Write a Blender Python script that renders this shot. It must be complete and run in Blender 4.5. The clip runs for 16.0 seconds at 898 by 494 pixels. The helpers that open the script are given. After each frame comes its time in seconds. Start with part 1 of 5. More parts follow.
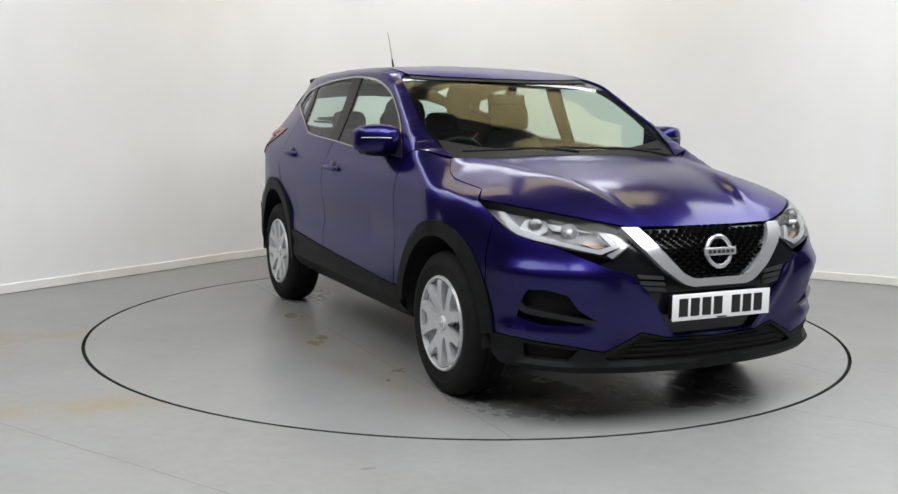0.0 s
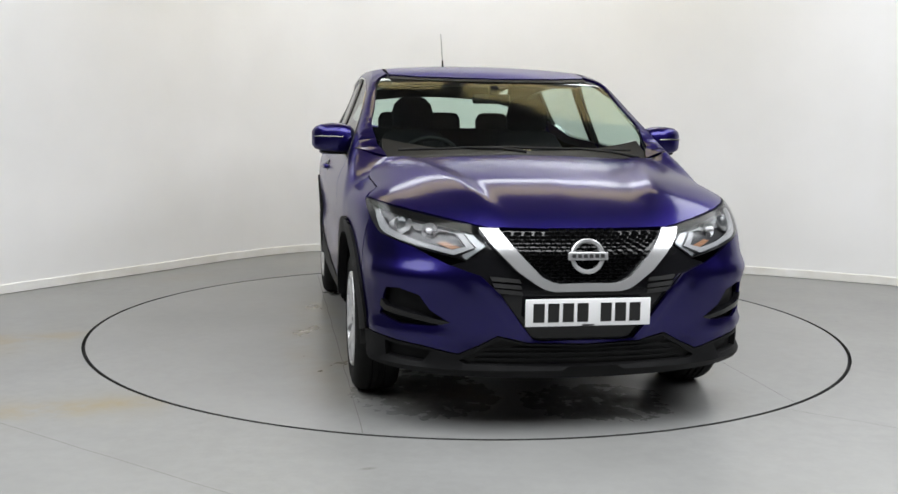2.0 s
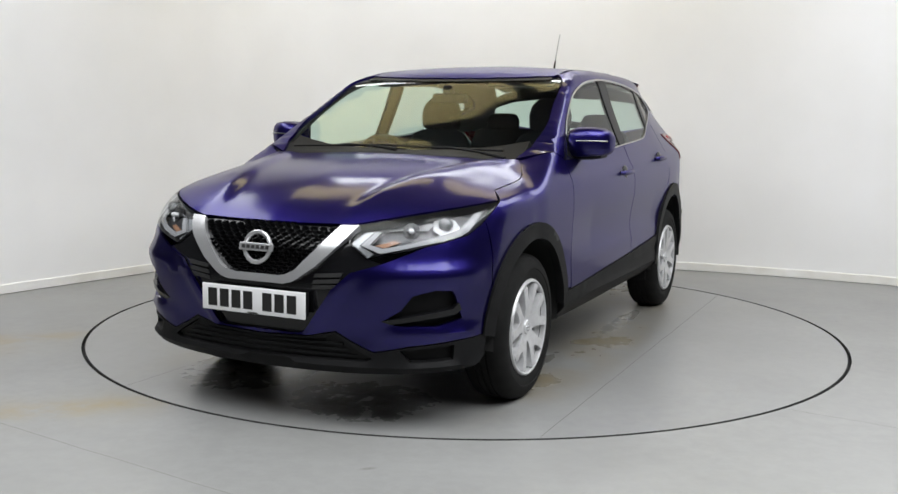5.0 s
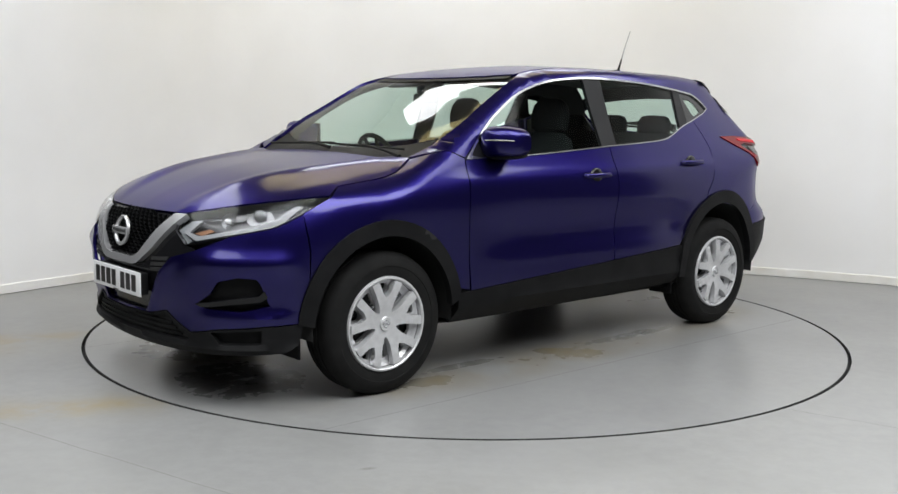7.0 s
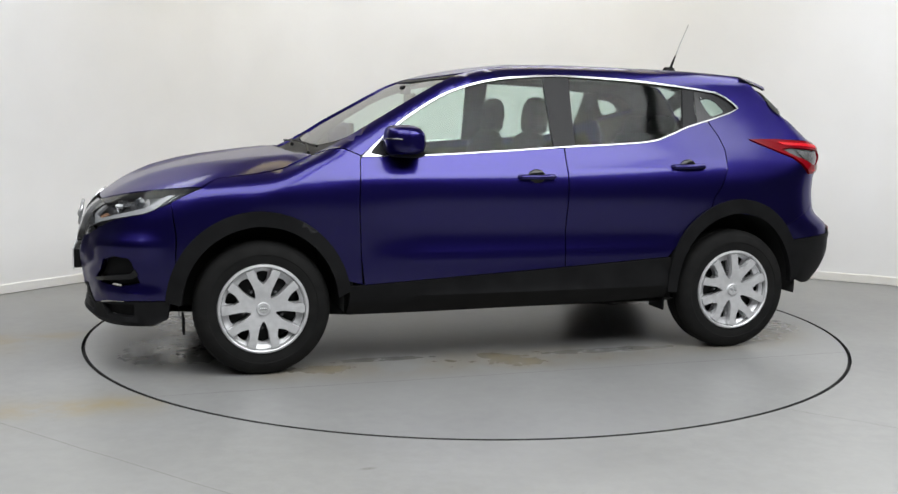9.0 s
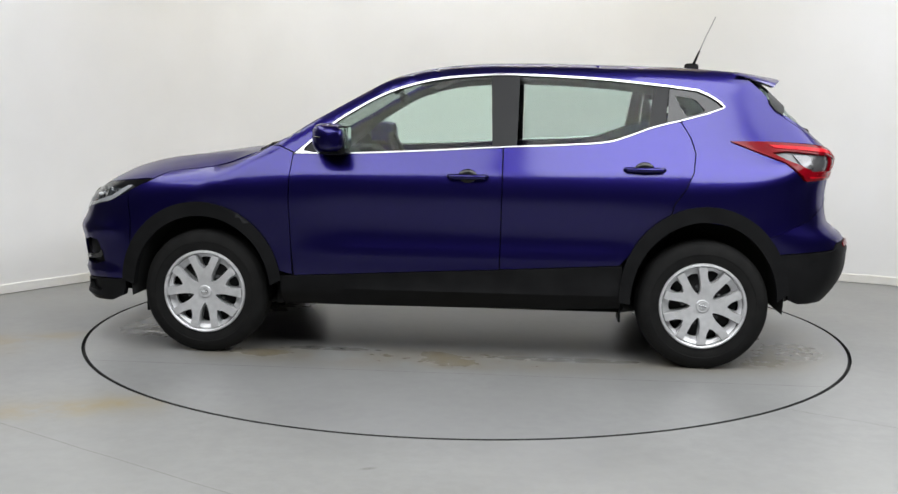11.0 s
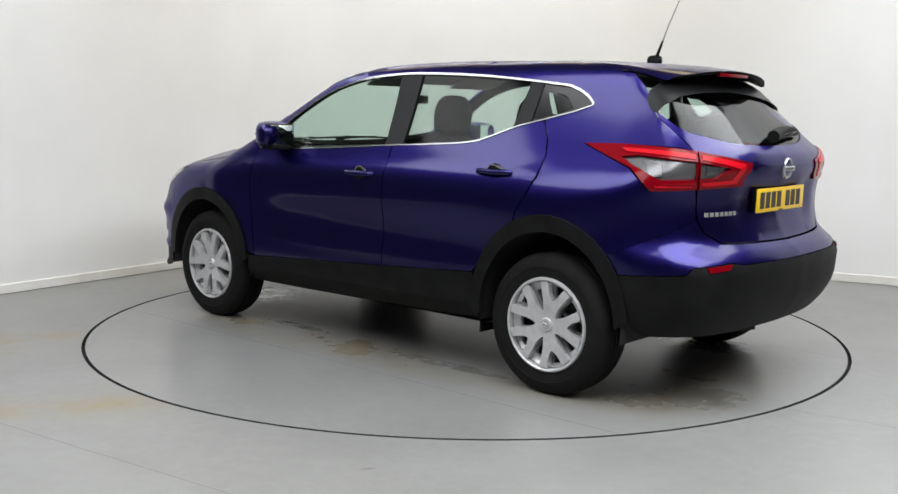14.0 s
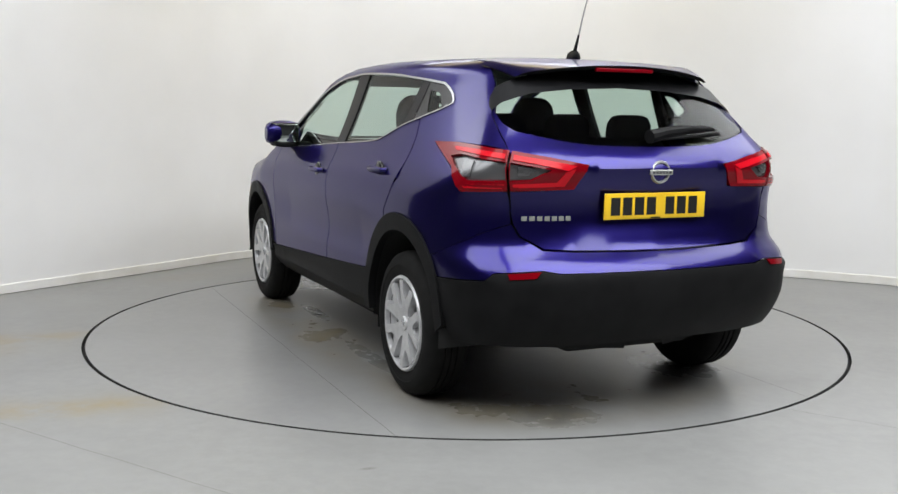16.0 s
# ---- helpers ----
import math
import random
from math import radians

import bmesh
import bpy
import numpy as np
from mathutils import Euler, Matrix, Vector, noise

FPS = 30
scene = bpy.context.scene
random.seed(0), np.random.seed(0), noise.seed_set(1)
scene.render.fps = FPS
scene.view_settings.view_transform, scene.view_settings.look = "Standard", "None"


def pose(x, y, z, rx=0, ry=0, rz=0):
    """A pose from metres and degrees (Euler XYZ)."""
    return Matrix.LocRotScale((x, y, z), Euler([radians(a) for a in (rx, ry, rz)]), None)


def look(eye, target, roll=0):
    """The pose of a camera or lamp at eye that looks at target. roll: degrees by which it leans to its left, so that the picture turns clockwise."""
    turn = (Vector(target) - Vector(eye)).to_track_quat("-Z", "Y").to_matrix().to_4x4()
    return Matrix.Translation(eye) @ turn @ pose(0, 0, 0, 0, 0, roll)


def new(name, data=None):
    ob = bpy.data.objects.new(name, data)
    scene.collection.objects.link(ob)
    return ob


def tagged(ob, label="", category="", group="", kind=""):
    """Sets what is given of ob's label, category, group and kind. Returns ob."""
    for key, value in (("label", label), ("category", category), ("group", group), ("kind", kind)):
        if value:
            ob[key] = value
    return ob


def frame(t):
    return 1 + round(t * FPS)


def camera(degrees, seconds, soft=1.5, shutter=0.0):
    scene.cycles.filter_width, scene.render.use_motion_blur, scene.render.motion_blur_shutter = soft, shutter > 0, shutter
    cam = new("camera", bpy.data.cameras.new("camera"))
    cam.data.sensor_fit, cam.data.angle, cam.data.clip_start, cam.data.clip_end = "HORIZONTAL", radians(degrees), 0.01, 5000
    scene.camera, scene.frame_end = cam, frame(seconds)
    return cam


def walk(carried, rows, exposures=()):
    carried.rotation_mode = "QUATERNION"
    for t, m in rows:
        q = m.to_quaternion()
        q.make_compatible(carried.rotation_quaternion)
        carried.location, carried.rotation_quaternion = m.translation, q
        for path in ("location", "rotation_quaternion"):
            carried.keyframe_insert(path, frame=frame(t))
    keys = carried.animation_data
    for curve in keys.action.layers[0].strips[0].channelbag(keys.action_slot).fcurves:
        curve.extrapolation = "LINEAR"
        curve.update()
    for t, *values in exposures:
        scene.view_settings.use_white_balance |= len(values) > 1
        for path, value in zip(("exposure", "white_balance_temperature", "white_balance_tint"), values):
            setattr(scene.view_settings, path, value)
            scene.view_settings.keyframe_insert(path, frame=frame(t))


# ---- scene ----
from mathutils import geometry


def inside_polygon(points, poly):
    """Which of the 2D points lie inside a closed polygon."""
    x, y = points[:, 0], points[:, 1]
    a, b = poly, np.roll(poly, -1, axis=0)
    inside = np.zeros(len(points), bool)
    for (x0, y0), (x1, y1) in zip(a, b):
        if y0 == y1:
            continue
        cross = ((y0 > y) != (y1 > y)) & (x < (x1 - x0) * (y - y0) / (y1 - y0) + x0)
        inside ^= cross
    return inside


eye = Vector((0.0, -6.197, 1.311))
cam = camera(47.92, 16.0)
CAMERA_POSE = look(eye, eye + Vector((-0.01667, 0.99114, -0.13173)), 0.8035)
walk(cam, [(0.0, CAMERA_POSE), (16.0, CAMERA_POSE)], exposures=[(0.0, 0.0), (16.0, 0.0)])

# ---------------------------------------------------------------- light
world = bpy.data.worlds.new("world")
scene.world = world
world.use_nodes = True
world.node_tree.nodes["Background"].inputs["Color"].default_value = (0.9, 0.92, 1.0, 1)
world.node_tree.nodes["Background"].inputs["Strength"].default_value = 0.02
CEILING = 3.6
# (x, y, length, width, watts, colour) of the ceiling lights: white ones over the front, yellow ones behind the turntable
# Out of view; the white side and rear ones are added to brighten walls.
WHITE, YELLOW = (0.96, 0.985, 1.0), (1.0, 0.82, 0.38)
LIGHTS = [(-2.15, -3.5, 4.0, 3.0, 155, WHITE), (2.15, -3.5, 4.0, 3.0, 250, WHITE), (-3.2, -0.1, 1.6, 3.4, 62, WHITE), (3.3, -0.2, 1.6, 3.4, 68, WHITE),
          (0.1, 2.35, 3.2, 0.5, 38, WHITE), (-1.0, 1.3, 1.9, 0.8, 2, YELLOW), (1.1, 1.3, 1.9, 0.8, 2, YELLOW)]
for lx, ly, ll, lw, watts, colour in LIGHTS:
    lamp = bpy.data.lights.new("ceiling_lamp", "AREA")
    lamp.shape, lamp.size, lamp.size_y, lamp.energy, lamp.color = "RECTANGLE", ll, lw, watts, colour
    ob = new("ceiling_lamp", lamp)
    ob.matrix_basis = pose(lx, ly, CEILING - 0.09)


# ---------------------------------------------------------------- materials
def material(name, colour, rough=0.5, metal=0.0, coat=0.0, spec=0.5):
    m = bpy.data.materials.new(name)
    m.use_nodes = True
    b = m.node_tree.nodes["Principled BSDF"]
    b.inputs["Base Color"].default_value = (*colour, 1)
    b.inputs["Roughness"].default_value = rough
    b.inputs["Metallic"].default_value = metal
    b.inputs["Coat Weight"].default_value = coat
    b.inputs["Coat Roughness"].default_value = 0.03 if coat < 1 else 0.07
    b.inputs["Specular IOR Level"].default_value = spec
    return m


def node(m, kind, **values):
    n = m.node_tree.nodes.new(kind)
    for key, value in values.items():
        n.inputs[key].default_value = value
    return n


def link(m, a, out, b, into):
    m.node_tree.links.new(a.outputs[out], b.inputs[into])


def bsdf(m):
    return m.node_tree.nodes["Principled BSDF"]


def coords(m):
    return m.node_tree.nodes.new("ShaderNodeTexCoord")


def bump(m, scale, strength, distance=0.002, detail=4.0):
    c, n, b = coords(m), node(m, "ShaderNodeTexNoise", Scale=scale, Detail=detail), node(m, "ShaderNodeBump", Strength=strength, Distance=distance)
    link(m, c, "Object", n, "Vector")
    link(m, n, "Fac", b, "Height")
    link(m, b, "Normal", bsdf(m), "Normal")
    return n


def vary(m, scale, low, high, detail=5.0, a=0.35, b=0.65, target="Base Color"):
    """Mottle a colour (or a roughness) between two values."""
    c, n = coords(m), node(m, "ShaderNodeTexNoise", Scale=scale, Detail=detail)
    r = m.node_tree.nodes.new("ShaderNodeValToRGB")
    for e, place, value in zip(r.color_ramp.elements, (a, b), (low, high)):
        e.position, e.color = place, (*value, 1) if len(value) == 3 else (value[0],) * 3 + (1,)
    link(m, c, "Object", n, "Vector")
    link(m, n, "Fac", r, "Fac")
    link(m, r, "Color", bsdf(m), target)
    return r


paint = material("indigo_paint", (0.0115, 0.0078, 0.095), 0.36, 1.0, 0.7)
bsdf(paint).inputs["Coat Roughness"].default_value = 0.13
bsdf(paint).inputs["Specular Tint"].default_value = (0.46, 0.43, 0.6, 1)
vary(paint, 900.0, (0.01, 0.0066, 0.084), (0.0155, 0.0106, 0.13), 1.0)
black_plastic = material("black_plastic", (0.0055, 0.0055, 0.006), 0.55, spec=0.13)
vary(black_plastic, 9.0, (0.0045, 0.0045, 0.005), (0.008, 0.008, 0.0085))
bump(black_plastic, 700.0, 0.25, 0.0006)
gloss_black = material("gloss_black", (0.006, 0.006, 0.007), 0.14, 0.0, 0.0, 0.4)
lamp_housing = material("lamp_housing", (0.05, 0.05, 0.053), 0.3, 0.5)
dark = material("dark_underside", (0.012, 0.012, 0.012), 0.85)
chrome = material("chrome", (0.4, 0.4, 0.41), 0.22, 1.0)
satin_chrome = material("satin_chrome", (0.52, 0.52, 0.53), 0.26, 0.65)
lamp_chrome = material("lamp_chrome", (0.16, 0.16, 0.165), 0.25, 0.8)
rubber = material("tyre_rubber", (0.006, 0.006, 0.006), 0.8, spec=0.18)
vary(rubber, 14.0, (0.005, 0.005, 0.005), (0.009, 0.0088, 0.0085))
bump(rubber, 160.0, 0.3, 0.001)
silver = material("silver_wheel_paint", (0.6, 0.6, 0.61), 0.4, 0.5)
vary(silver, 30.0, (0.56, 0.56, 0.57), (0.64, 0.64, 0.65))
plate_white = material("plate_white", (0.75, 0.75, 0.76), 0.35)
plate_yellow = material("plate_yellow", (0.78, 0.5, 0.02), 0.35)
ink = material("black_ink", (0.01, 0.01, 0.01), 0.4)
red_lens = material("red_lens", (0.16, 0.001, 0.005), 0.12, 0.0, 0.0, 0.22)
bright_red = material("bright_red_guide", (0.5, 0.004, 0.012), 0.2, 0.0, 0.0, 0.2)
grey_lens = material("smoked_reflector", (0.14, 0.14, 0.145), 0.22, 0.6, 0.0)
reflector = material("lamp_reflector", (0.75, 0.76, 0.78), 0.12, 1.0)
amber = material("amber_lens", (0.28, 0.15, 0.09), 0.25, 0.0, 0.3)
pillar_black = material("pillar_black", (0.008, 0.008, 0.009), 0.4, spec=0.2)
fabric = material("dark_seat_fabric", (0.012, 0.012, 0.0135), 0.95, spec=0.1)
bump(fabric, 500.0, 0.4, 0.001)
trim_grey = material("grey_trim", (0.25, 0.242, 0.225), 0.85)
dark_trim = material("dark_pillar_trim", (0.05, 0.05, 0.05), 0.85)
bump(trim_grey, 300.0, 0.2, 0.001)


def glass_material(name, tint, gloss=0.0, shine_at=0.04):
    m = bpy.data.materials.new(name)
    m.use_nodes = True
    nt = m.node_tree
    nt.nodes.remove(nt.nodes["Principled BSDF"])
    clear, shine, mix = nt.nodes.new("ShaderNodeBsdfTransparent"), nt.nodes.new("ShaderNodeBsdfGlossy"), nt.nodes.new("ShaderNodeMixShader")
    clear.inputs["Color"].default_value = (*tint, 1)
    shine.inputs["Roughness"].default_value = gloss
    facing_way = nt.nodes.new("ShaderNodeLayerWeight")
    facing_way.inputs["Blend"].default_value = 0.5
    power, scale = nt.nodes.new("ShaderNodeMath"), nt.nodes.new("ShaderNodeMath")
    power.operation, scale.operation = "POWER", "MULTIPLY_ADD"
    power.inputs[1].default_value, scale.inputs[1].default_value, scale.inputs[2].default_value = 5.0, 0.9, shine_at
    nt.links.new(facing_way.outputs["Facing"], power.inputs[0])
    nt.links.new(power.outputs[0], scale.inputs[0])
    nt.links.new(scale.outputs[0], mix.inputs[0])
    nt.links.new(clear.outputs[0], mix.inputs[1])
    nt.links.new(shine.outputs[0], mix.inputs[2])
    nt.links.new(mix.outputs[0], nt.nodes["Material Output"].inputs[0])
    return m


glass = glass_material("window_glass", (0.78, 0.89, 0.84), 0.03, 0.018)
dark_glass = glass_material("privacy_glass", (0.68, 0.78, 0.74), 0.03, 0.018)
lamp_glass = glass_material("lamp_cover", (0.95, 0.96, 0.97), 0.05, 0.025)

wall_paint = material("white_wall_paint", (0.8, 0.795, 0.8), 0.85)
vary(wall_paint, 1.2, (0.78, 0.775, 0.78), (0.82, 0.815, 0.825))
bump(wall_paint, 60.0, 0.08, 0.002)
ceiling_paint = material("grey_ceiling_paint", (0.42, 0.41, 0.39), 0.9)
dark_wall = material("dark_grey_wall_paint", (0.045, 0.045, 0.047), 0.9)
skirting_paint = material("skirting_paint", (0.78, 0.77, 0.76), 0.6)
vary(skirting_paint, 4.0, (0.7, 0.68, 0.64), (0.8, 0.79, 0.78))


def mapped(m, centre, size, angle):
    """0 inside an ellipse on the ground, rising to 1 at its rim and on."""
    c, g = coords(m), m.node_tree.nodes.new("ShaderNodeMapping")
    g.vector_type = "TEXTURE"
    g.inputs["Location"].default_value = (*centre, 0)
    g.inputs["Rotation"].default_value = (0, 0, radians(angle))
    g.inputs["Scale"].default_value = (*size, 1)
    length = m.node_tree.nodes.new("ShaderNodeVectorMath")
    length.operation = "LENGTH"
    link(m, c, "Object", g, "Vector")
    link(m, g, "Vector", length, 0)
    return length


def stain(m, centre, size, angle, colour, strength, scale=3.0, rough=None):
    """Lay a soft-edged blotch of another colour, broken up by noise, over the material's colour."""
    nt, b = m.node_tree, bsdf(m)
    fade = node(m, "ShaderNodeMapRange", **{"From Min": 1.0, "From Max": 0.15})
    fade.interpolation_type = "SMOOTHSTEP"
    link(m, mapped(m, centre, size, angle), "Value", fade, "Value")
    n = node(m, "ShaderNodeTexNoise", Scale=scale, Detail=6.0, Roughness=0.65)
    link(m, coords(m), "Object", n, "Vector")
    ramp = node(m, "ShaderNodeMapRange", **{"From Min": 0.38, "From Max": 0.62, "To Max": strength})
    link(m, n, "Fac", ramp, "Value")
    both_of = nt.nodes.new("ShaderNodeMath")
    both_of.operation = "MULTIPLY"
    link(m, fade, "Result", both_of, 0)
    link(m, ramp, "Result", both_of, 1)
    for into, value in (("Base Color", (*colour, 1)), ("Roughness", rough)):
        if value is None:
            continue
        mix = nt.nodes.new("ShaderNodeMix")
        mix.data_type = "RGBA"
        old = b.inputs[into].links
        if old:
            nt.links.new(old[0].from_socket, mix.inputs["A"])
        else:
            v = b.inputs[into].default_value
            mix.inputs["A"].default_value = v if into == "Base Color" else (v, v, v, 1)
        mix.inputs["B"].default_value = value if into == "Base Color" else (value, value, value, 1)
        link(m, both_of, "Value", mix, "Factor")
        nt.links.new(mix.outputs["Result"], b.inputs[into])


def ground_paint(name, low, high, rough):
    m = material(name, low, rough)
    vary(m, 1.3, low, high, 8.0)
    bump(m, 35.0, 0.06, 0.002)
    stain(m, (0, 0), (20, 20), 0, tuple(v * 0.8 for v in low), 0.35, 14.0)
    stain(m, (0, 0), (20, 20), 0, tuple(v * 1.12 for v in high), 0.4, 0.8)
    return m


OCHRE, GRIME = (0.23, 0.18, 0.085), (0.1, 0.095, 0.085)
floor_paint = ground_paint("grey_floor_paint", (0.2, 0.2, 0.195), (0.232, 0.232, 0.228), 0.4)
for centre, size, angle, amount in (((-2.6, -0.65), (0.75, 0.2), 28, 0.8), ((-1.75, -1.92), (0.75, 0.17), 22, 0.9), ((-2.9, -0.9), (1.0, 0.5), 28, 0.4), ((-1.9, -2.0), (1.2, 0.4), 24, 0.35), ((-2.2, 1.6), (0.5, 0.25), 50, 0.3)):
    stain(floor_paint, centre, size, angle, OCHRE, amount, 2.5)
for centre in ((-2.45, -0.95), (1.95, -0.4), (-0.35, -2.6), (2.4, 0.3)):
    stain(floor_paint, centre, (0.05, 0.02), 20, GRIME, 0.9, 9.0)
table_paint = ground_paint("turntable_paint", (0.2, 0.2, 0.196), (0.23, 0.231, 0.228), 0.3)
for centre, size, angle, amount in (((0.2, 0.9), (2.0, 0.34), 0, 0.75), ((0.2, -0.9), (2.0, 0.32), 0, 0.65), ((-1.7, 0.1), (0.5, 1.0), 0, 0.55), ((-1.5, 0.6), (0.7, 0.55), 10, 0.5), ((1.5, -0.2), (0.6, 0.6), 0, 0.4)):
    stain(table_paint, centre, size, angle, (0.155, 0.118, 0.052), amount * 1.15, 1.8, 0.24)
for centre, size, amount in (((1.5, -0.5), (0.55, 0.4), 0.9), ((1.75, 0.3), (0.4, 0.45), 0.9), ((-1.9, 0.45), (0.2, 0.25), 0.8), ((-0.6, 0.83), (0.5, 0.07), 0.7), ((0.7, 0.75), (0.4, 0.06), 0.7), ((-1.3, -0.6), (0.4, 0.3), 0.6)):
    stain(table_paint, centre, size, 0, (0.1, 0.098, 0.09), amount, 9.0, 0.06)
# Near black on both walls of the turntable gap puts its shade into the colour.
groove = material("black_joint", (0.012, 0.012, 0.012), 0.9)


def glowing(name, colour, strength):
    m = material(name, (0.8, 0.8, 0.8), 0.5)
    bsdf(m).inputs["Emission Color"].default_value = (*colour, 1)
    bsdf(m).inputs["Emission Strength"].default_value = strength
    return m


white_glow, yellow_glow = glowing("lit_white_diffuser", (0.97, 0.985, 1.0), 0.6), glowing("lit_yellow_diffuser", (1.0, 0.83, 0.33), 1.9)
white_metal = material("white_metal", (0.75, 0.75, 0.74), 0.5)


# ---------------------------------------------------------------- mesh helpers
def mesh_object(name, verts, faces, mat, parent=None, smooth=True, sharp=()):
    me = bpy.data.meshes.new(name)
    used = sorted({int(i) for f in faces for i in f})
    place = {i: k for k, i in enumerate(used)}
    verts, faces = [verts[i] for i in used], [[place[int(i)] for i in f] for f in faces]
    me.from_pydata([tuple(v) for v in verts], [], [tuple(int(i) for i in f) for f in faces])
    me.materials.append(mat)
    if smooth:
        me.polygons.foreach_set("use_smooth", [True] * len(me.polygons))
        me.set_sharp_from_angle(angle=radians(32))
    ob = new(name, me)
    ob.parent = parent
    return ob


def part(name, bm, mat, parent, label="", smooth=True):
    me = bpy.data.meshes.new(name)
    bmesh.ops.recalc_face_normals(bm, faces=bm.faces)
    bm.to_mesh(me)
    bm.free()
    me.materials.append(mat)
    if smooth:
        me.polygons.foreach_set("use_smooth", [True] * len(me.polygons))
        me.set_sharp_from_angle(angle=radians(35))
    ob = new(name, me)
    ob.parent = parent
    if label:
        ob["label"] = label
    return ob


def box(bm, centre, size, bevel=0.0, turn=None):
    made = bmesh.ops.create_cube(bm, size=1.0)["verts"]
    bmesh.ops.scale(bm, vec=size, verts=made)
    if bevel:
        edges = list({e for v in made for e in v.link_edges})
        made = list({v for f in bmesh.ops.bevel(bm, geom=edges, offset=bevel, segments=3, affect="EDGES", profile=0.5)["faces"] for v in f.verts} | {v for v in made if v.is_valid})
    m = Matrix.Translation(centre) @ (turn or Matrix())
    bmesh.ops.transform(bm, matrix=m, verts=[v for v in made if v.is_valid])
    return bm


def lathe(bm, profile, steps=64, axis="y", centre=(0, 0, 0)):
    """Turn a profile of (radius, along) round an axis."""
    rings = []
    for k in range(steps):
        a = 2 * math.pi * k / steps
        ring = []
        for r, h in profile:
            p = {"y": (r * math.cos(a), h, r * math.sin(a)), "z": (r * math.cos(a), r * math.sin(a), h), "x": (h, r * math.cos(a), r * math.sin(a))}[axis]
            ring.append(bm.verts.new((p[0] + centre[0], p[1] + centre[1], p[2] + centre[2])))
        rings.append(ring)
    for k in range(steps):
        a, b = rings[k], rings[(k + 1) % steps]
        for i in range(len(profile) - 1):
            bm.faces.new((a[i], a[i + 1], b[i + 1], b[i]))
    return bm


def tube(bm, path, radius, steps=10):
    """A round bar along a path."""
    path = [Vector(p) for p in path]
    rings = []
    for i, p in enumerate(path):
        way = (path[min(i + 1, len(path) - 1)] - path[max(i - 1, 0)]).normalized()
        side = way.orthogonal().normalized()
        if rings:
            side = (last - way * last.dot(way)).normalized()
        last = side
        up = way.cross(side)
        r = radius[i] if isinstance(radius, (list, tuple)) else radius
        rings.append([bm.verts.new(p + (side * math.cos(a) + up * math.sin(a)) * r) for a in (2 * math.pi * k / steps for k in range(steps))])
    for a, b in zip(rings, rings[1:]):
        for k in range(steps):
            bm.faces.new((a[k], a[(k + 1) % steps], b[(k + 1) % steps], b[k]))
    for ring in (rings[0], rings[-1]):
        bm.faces.new(ring)
    return bm


def thing(name, label, category, m=None, group=""):
    ob = new(name)
    ob.empty_display_size = 0.1
    if m is not None:
        ob.matrix_basis = m
    return tagged(ob, label, category, group)


# ---------------------------------------------------------------- the room
def smooth_line(points, n=8, closed=False):
    """A Catmull-Rom line through a few points."""
    p = np.array(points, float)
    m = len(p)
    out = []
    for i in range(m if closed else m - 1):
        q = [p[(i + k) % m] if closed else p[min(max(i + k, 0), m - 1)] for k in (-1, 0, 1, 2)]
        for t in np.linspace(0, 1, n, endpoint=False):
            out.append(0.5 * (2 * q[1] + (q[2] - q[0]) * t + (2 * q[0] - 5 * q[1] + 4 * q[2] - q[3]) * t ** 2 + (3 * q[1] - q[0] - 3 * q[2] + q[3]) * t ** 3))
    if not closed:
        out.append(p[-1])
    return np.array(out)


WALL_LINE = smooth_line([(-6.9, -4.7), (-5.1, -2.0), (-3.27, 0.74), (-2.62, 1.7), (-1.98, 2.67), (-1.35, 3.25), (-0.5, 3.4), (0.5, 3.1), (1.53, 2.55), (2.36, 2.25),
                         (3.08, 1.93), (3.45, 1.72), (4.6, 0.8), (6.2, -1.2), (6.9, -4.7)], 8)
WALL_LINE = np.vstack([WALL_LINE, smooth_line([(6.9, -4.7), (6.6, -7.6), (4.0, -8.6), (0, -8.8), (-4.0, -8.6), (-6.6, -7.6)], 6)])


def offset_line(line, d):
    p, q = np.roll(line, 1, axis=0), np.roll(line, -1, axis=0)
    w = q - p
    w = w / np.linalg.norm(w, axis=1, keepdims=True)
    return line + np.stack([-w[:, 1], w[:, 0]], 1) * d


def swept_wall(name, line, profile, mat, label, category, part_of=None):
    """A profile of (outwards, height) carried along a closed plan line."""
    n, k = len(line), len(profile)
    verts, faces = [], []
    for d, z in profile:
        verts += [(x, y, z) for x, y in offset_line(line, d)]
    for j in range(k):
        for i in range(n):
            a, b = j * n + i, j * n + (i + 1) % n
            c, e = ((j + 1) % k) * n + (i + 1) % n, ((j + 1) % k) * n + i
            faces.append((a, b, c, e))
    if part_of is not None:
        first, last = part_of
        faces = [f for f in faces if first <= f[0] % n < last]
    ob = mesh_object(name, verts, faces, mat)
    return tagged(ob, label, category, kind="structure")


